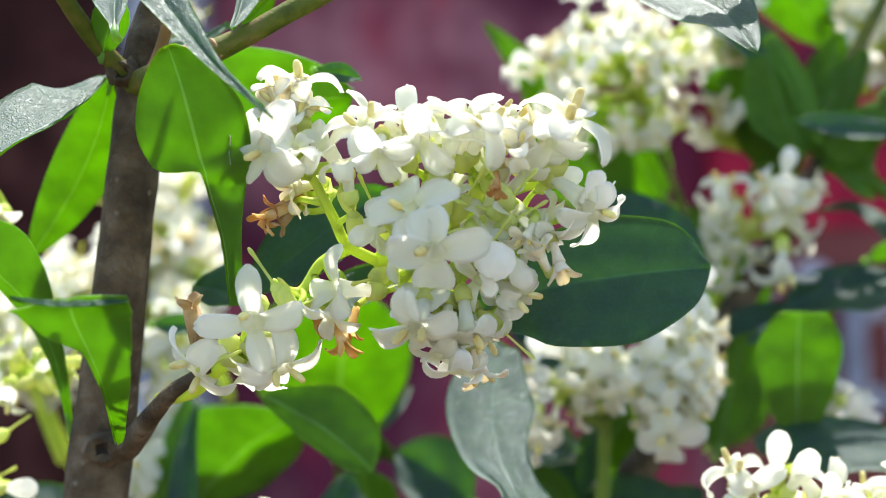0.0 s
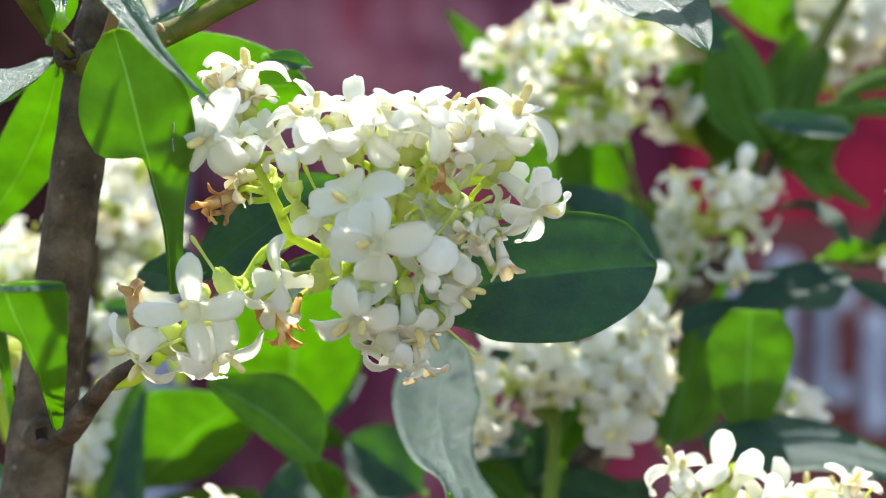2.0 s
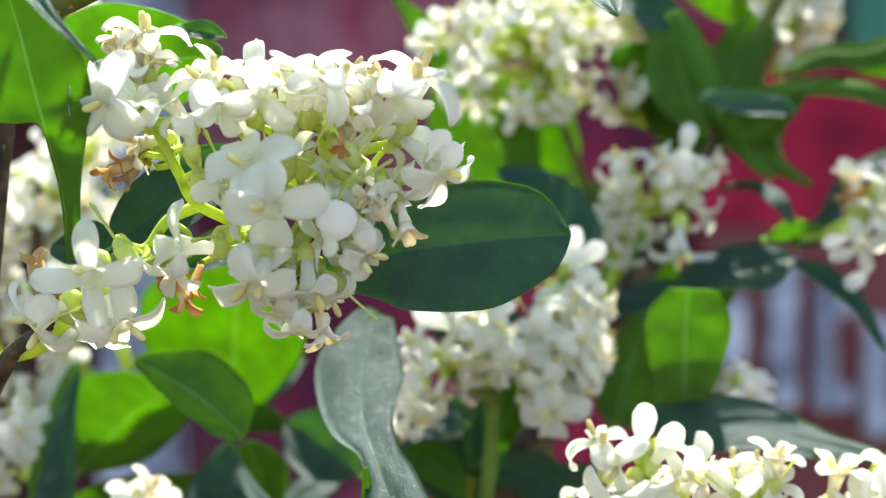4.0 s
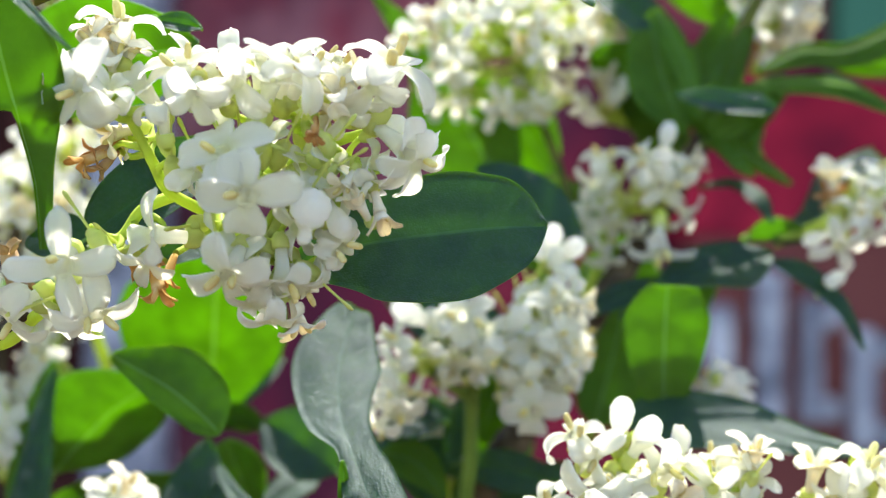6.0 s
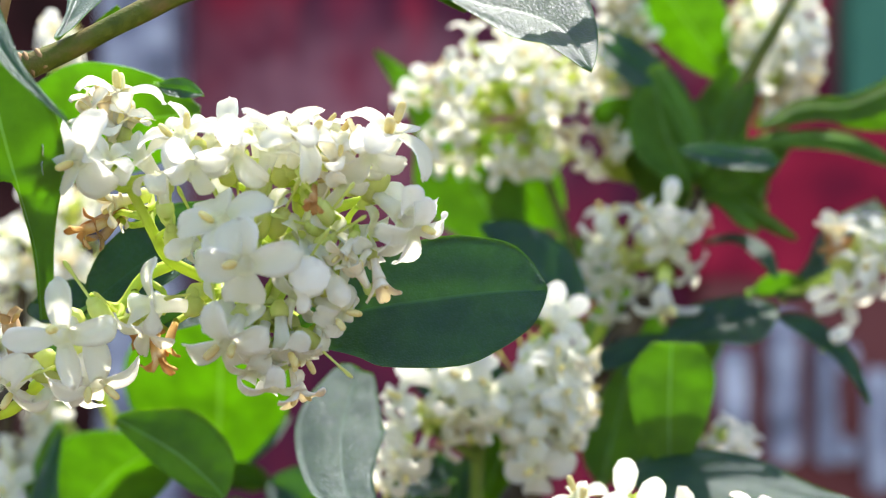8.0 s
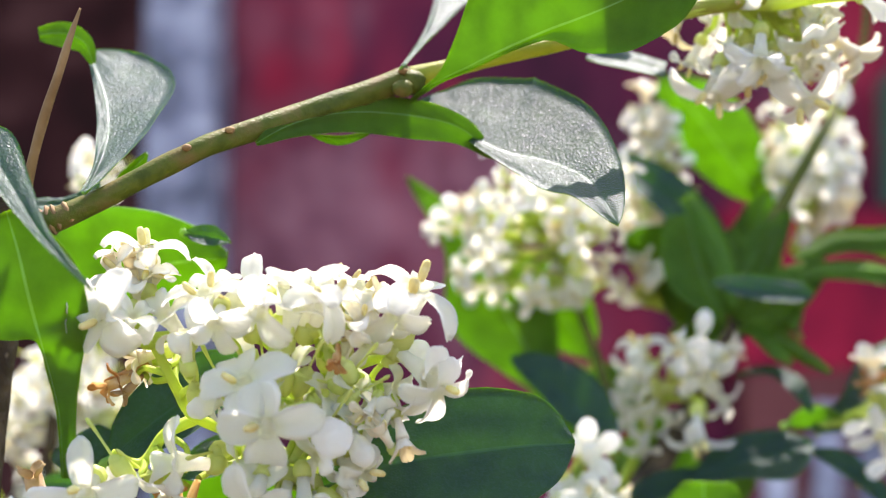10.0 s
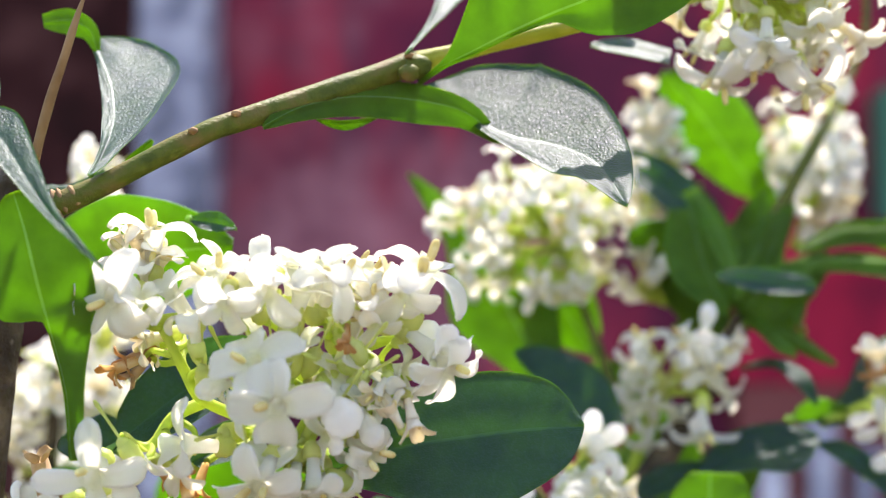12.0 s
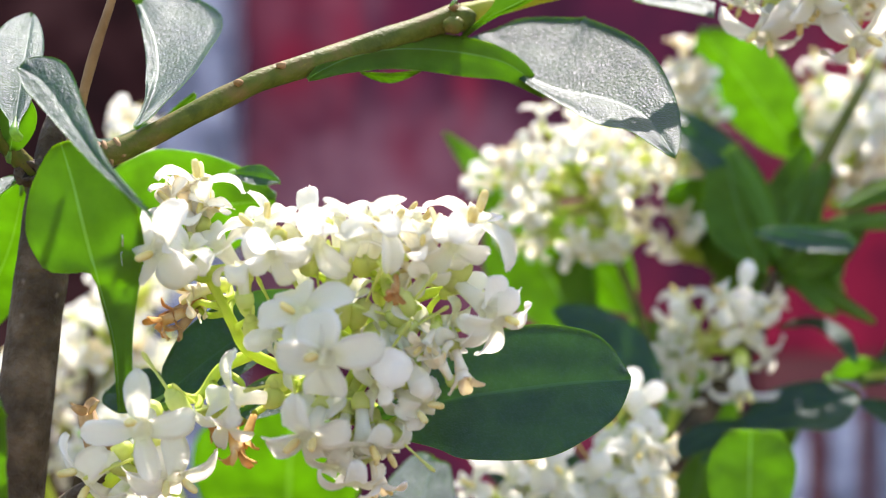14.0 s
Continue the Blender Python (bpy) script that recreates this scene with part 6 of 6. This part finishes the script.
for c, r, n in (((-0.0396, 0.2550, 1.2975), (0.0052, 0.012, 0.0078), 26), ((-0.0567, 0.2460, 1.2976), (0.0042, 0.010, 0.0050), 16), ((-0.0604, 0.2440, 1.2842), (0.0058, 0.010, 0.0042), 18), ((-0.0436, 0.2580, 1.3116), (0.0071, 0.010, 0.0044), 18),
                ((-0.0448, 0.2500, 1.3035), (0.0094, 0.014, 0.0094), 40), ((-0.0460, 0.2520, 1.2898), (0.0078, 0.014, 0.0078), 26), ((-0.0614, 0.2350, 1.2904), (0.0068, 0.014, 0.0096), 24),
                ((-0.0444, 0.2340, 1.2715), (0.0068, 0.012, 0.0080), 26), ((-0.0465, 0.2500, 1.2719), (0.0060, 0.012, 0.0077), 20), ((-0.0227, 0.2000, 1.2649), (0.0041, 0.008, 0.0027), 9), ((-0.0399, 0.2400, 1.2875), (0.0057, 0.012, 0.0074), 22), ((-0.0416, 0.2450, 1.3351), (0.0050, 0.010, 0.0038), 12)):
    c = Vector(c)
    flower_head(left, [c + Vector((0.004, 0.006, -0.02)), c + Vector((0, 0.002, -0.006)), c + Vector((0, 0.001, 0.001))], [0.001, 0.0007, 0.0004], scattered(c, r, n, rnd, "ooooogggbbt"), rnd)

spray = [
    ("g", (-0.0535, 0.1830, 1.3115), 100, 0.3, 0.8),
    ("g", (-0.0519, 0.1830, 1.3107), 60, 0.3, 0.8),
    ("g", (-0.0526, 0.1830, 1.3097), 80, 0.3, 0.8),
    ("o", (-0.0517, 0.1820, 1.3064), 150, 0.5, 0.7, 3),
    ("o", (-0.0497, 0.1820, 1.3045), 300, 0.5, 0.6, 7),
    ("o", (-0.0556, 0.1820, 1.3014), 100, 0.5, 0.6, 5),
    ("o", (-0.0530, 0.1820, 1.3042), 200, 0.5, 0.62, 12),
    ("b", (-0.0510, 0.1830, 1.3089), 60, 0.3, 0.45),
]
flower_head(left, [(-0.0504, 0.1920, 1.2969), (-0.0503, 0.1890, 1.3014), (-0.0506, 0.1870, 1.3059), (-0.0524, 0.1860, 1.3088)], [0.0006, 0.0006, 0.0005, 0.0004], spray, rnd, "white flowers on a thin side stalk")
spray = [
    ("g", (-0.0550, 0.1820, 1.2970), 100, 0.3, 0.8),
    ("g", (-0.0539, 0.1850, 1.2963), 70, 0.3, 0.8),
    ("g", (-0.0573, 0.1880, 1.2937), 90, 0.3, 0.8),
    ("g", (-0.0519, 0.1820, 1.2929), 20, 0.3, 0.8),
    ("g", (-0.0546, 0.1850, 1.2912), 60, 0.3, 0.8),
    ("g", (-0.0567, 0.1880, 1.2892), 120, 0.3, 0.8),
    ("g", (-0.0466, 0.1820, 1.2881), 120, 0.3, 0.8),
    ("g", (-0.0450, 0.1850, 1.2860), 300, 0.3, 0.8),
    ("g", (-0.0434, 0.1880, 1.2884), 60, 0.3, 0.8),
    ("g", (-0.0393, 0.1820, 1.2881), 0, 0.3, 0.8),
    ("g", (-0.0453, 0.1850, 1.2911), 80, 0.3, 0.8),
    ("g", (-0.0421, 0.1880, 1.2858), 330, 0.3, 0.8),
]
spray += [
    ("g", (-0.0494, 0.1820, 1.2850), 200, 0.3, 0.8),
    ("g", (-0.0489, 0.1850, 1.2810), 30, 0.3, 0.8),
    ("g", (-0.0558, 0.1880, 1.2795), 100, 0.3, 0.8),
    ("g", (-0.0526, 0.1820, 1.2782), 60, 0.3, 0.8),
    ("g", (-0.0560, 0.1850, 1.2766), 150, 0.3, 0.8),
    ("g", (-0.0516, 0.1880, 1.2752), 30, 0.3, 0.8),
    ("g", (-0.0533, 0.1820, 1.2731), 200, 0.3, 0.8),
    ("g", (-0.0566, 0.1850, 1.2728), 120, 0.3, 0.8),
    ("g", (-0.0528, 0.1880, 1.2820), 60, 0.3, 0.8),
    ("g", (-0.0563, 0.1820, 1.2914), 100, 0.3, 0.8),
    ("g", (-0.0514, 0.1850, 1.2893), 40, 0.3, 0.8),
    ("g", (-0.0577, 0.1880, 1.2834), 120, 0.3, 0.8),
]
spray += [
    ("g", (-0.0532, 0.1820, 1.2863), 80, 0.3, 0.8),
    ("g", (-0.0482, 0.1850, 1.2902), 70, 0.3, 0.8),
    ("g", (-0.0447, 0.1880, 1.2891), 100, 0.3, 0.8),
    ("g", (-0.0569, 0.1820, 1.2951), 100, 0.3, 0.8),
    ("g", (-0.0552, 0.1850, 1.2931), 120, 0.3, 0.8),
    ("o", (-0.0551, 0.1820, 1.2870), 190, 0.5, 0.7, 4),
    ("o", (-0.0510, 0.1820, 1.2872), 120, 0.5, 0.6, 3),
    ("o", (-0.0497, 0.1820, 1.2838), 250, 0.5, 0.65, 10),
    ("o", (-0.0564, 0.1820, 1.2782), 200, 0.5, 0.6, 12),
    ("b", (-0.0480, 0.1830, 1.2742), 0, 0.3, 0.75),
    ("b", (-0.0546, 0.1830, 1.2951), 100, 0.3, 0.45),
    ("b", (-0.0562, 0.1830, 1.2983), 80, 0.3, 0.45),
]
spray += [
    ("b", (-0.0522, 0.1830, 1.2888), 60, 0.3, 0.45),
    ("b", (-0.0535, 0.1830, 1.2831), 120, 0.3, 0.45),
    ("b", (-0.0455, 0.1830, 1.2876), 40, 0.3, 0.45),
]
spray_arms = [
    [(-0.0591, 0.1870, 1.2822), (-0.0517, 0.1860, 1.2854), (-0.0450, 0.1850, 1.2872), (-0.0405, 0.1850, 1.2880)],
    [(-0.0613, 0.1880, 1.2860), (-0.0561, 0.1860, 1.2906), (-0.0539, 0.1850, 1.2950)],
    [(-0.0613, 0.1880, 1.2782), (-0.0543, 0.1860, 1.2765), (-0.0502, 0.1850, 1.2742)],
]
flower_head(left, [(-0.0666, 0.1940, 1.2683), (-0.0626, 0.1900, 1.2780), (-0.0591, 0.1870, 1.2822), (-0.0543, 0.1860, 1.2797)], [0.0008, 0.0008, 0.0007, 0.0005], spray, rnd, "open flower cluster with many bare green cups", spray_arms)
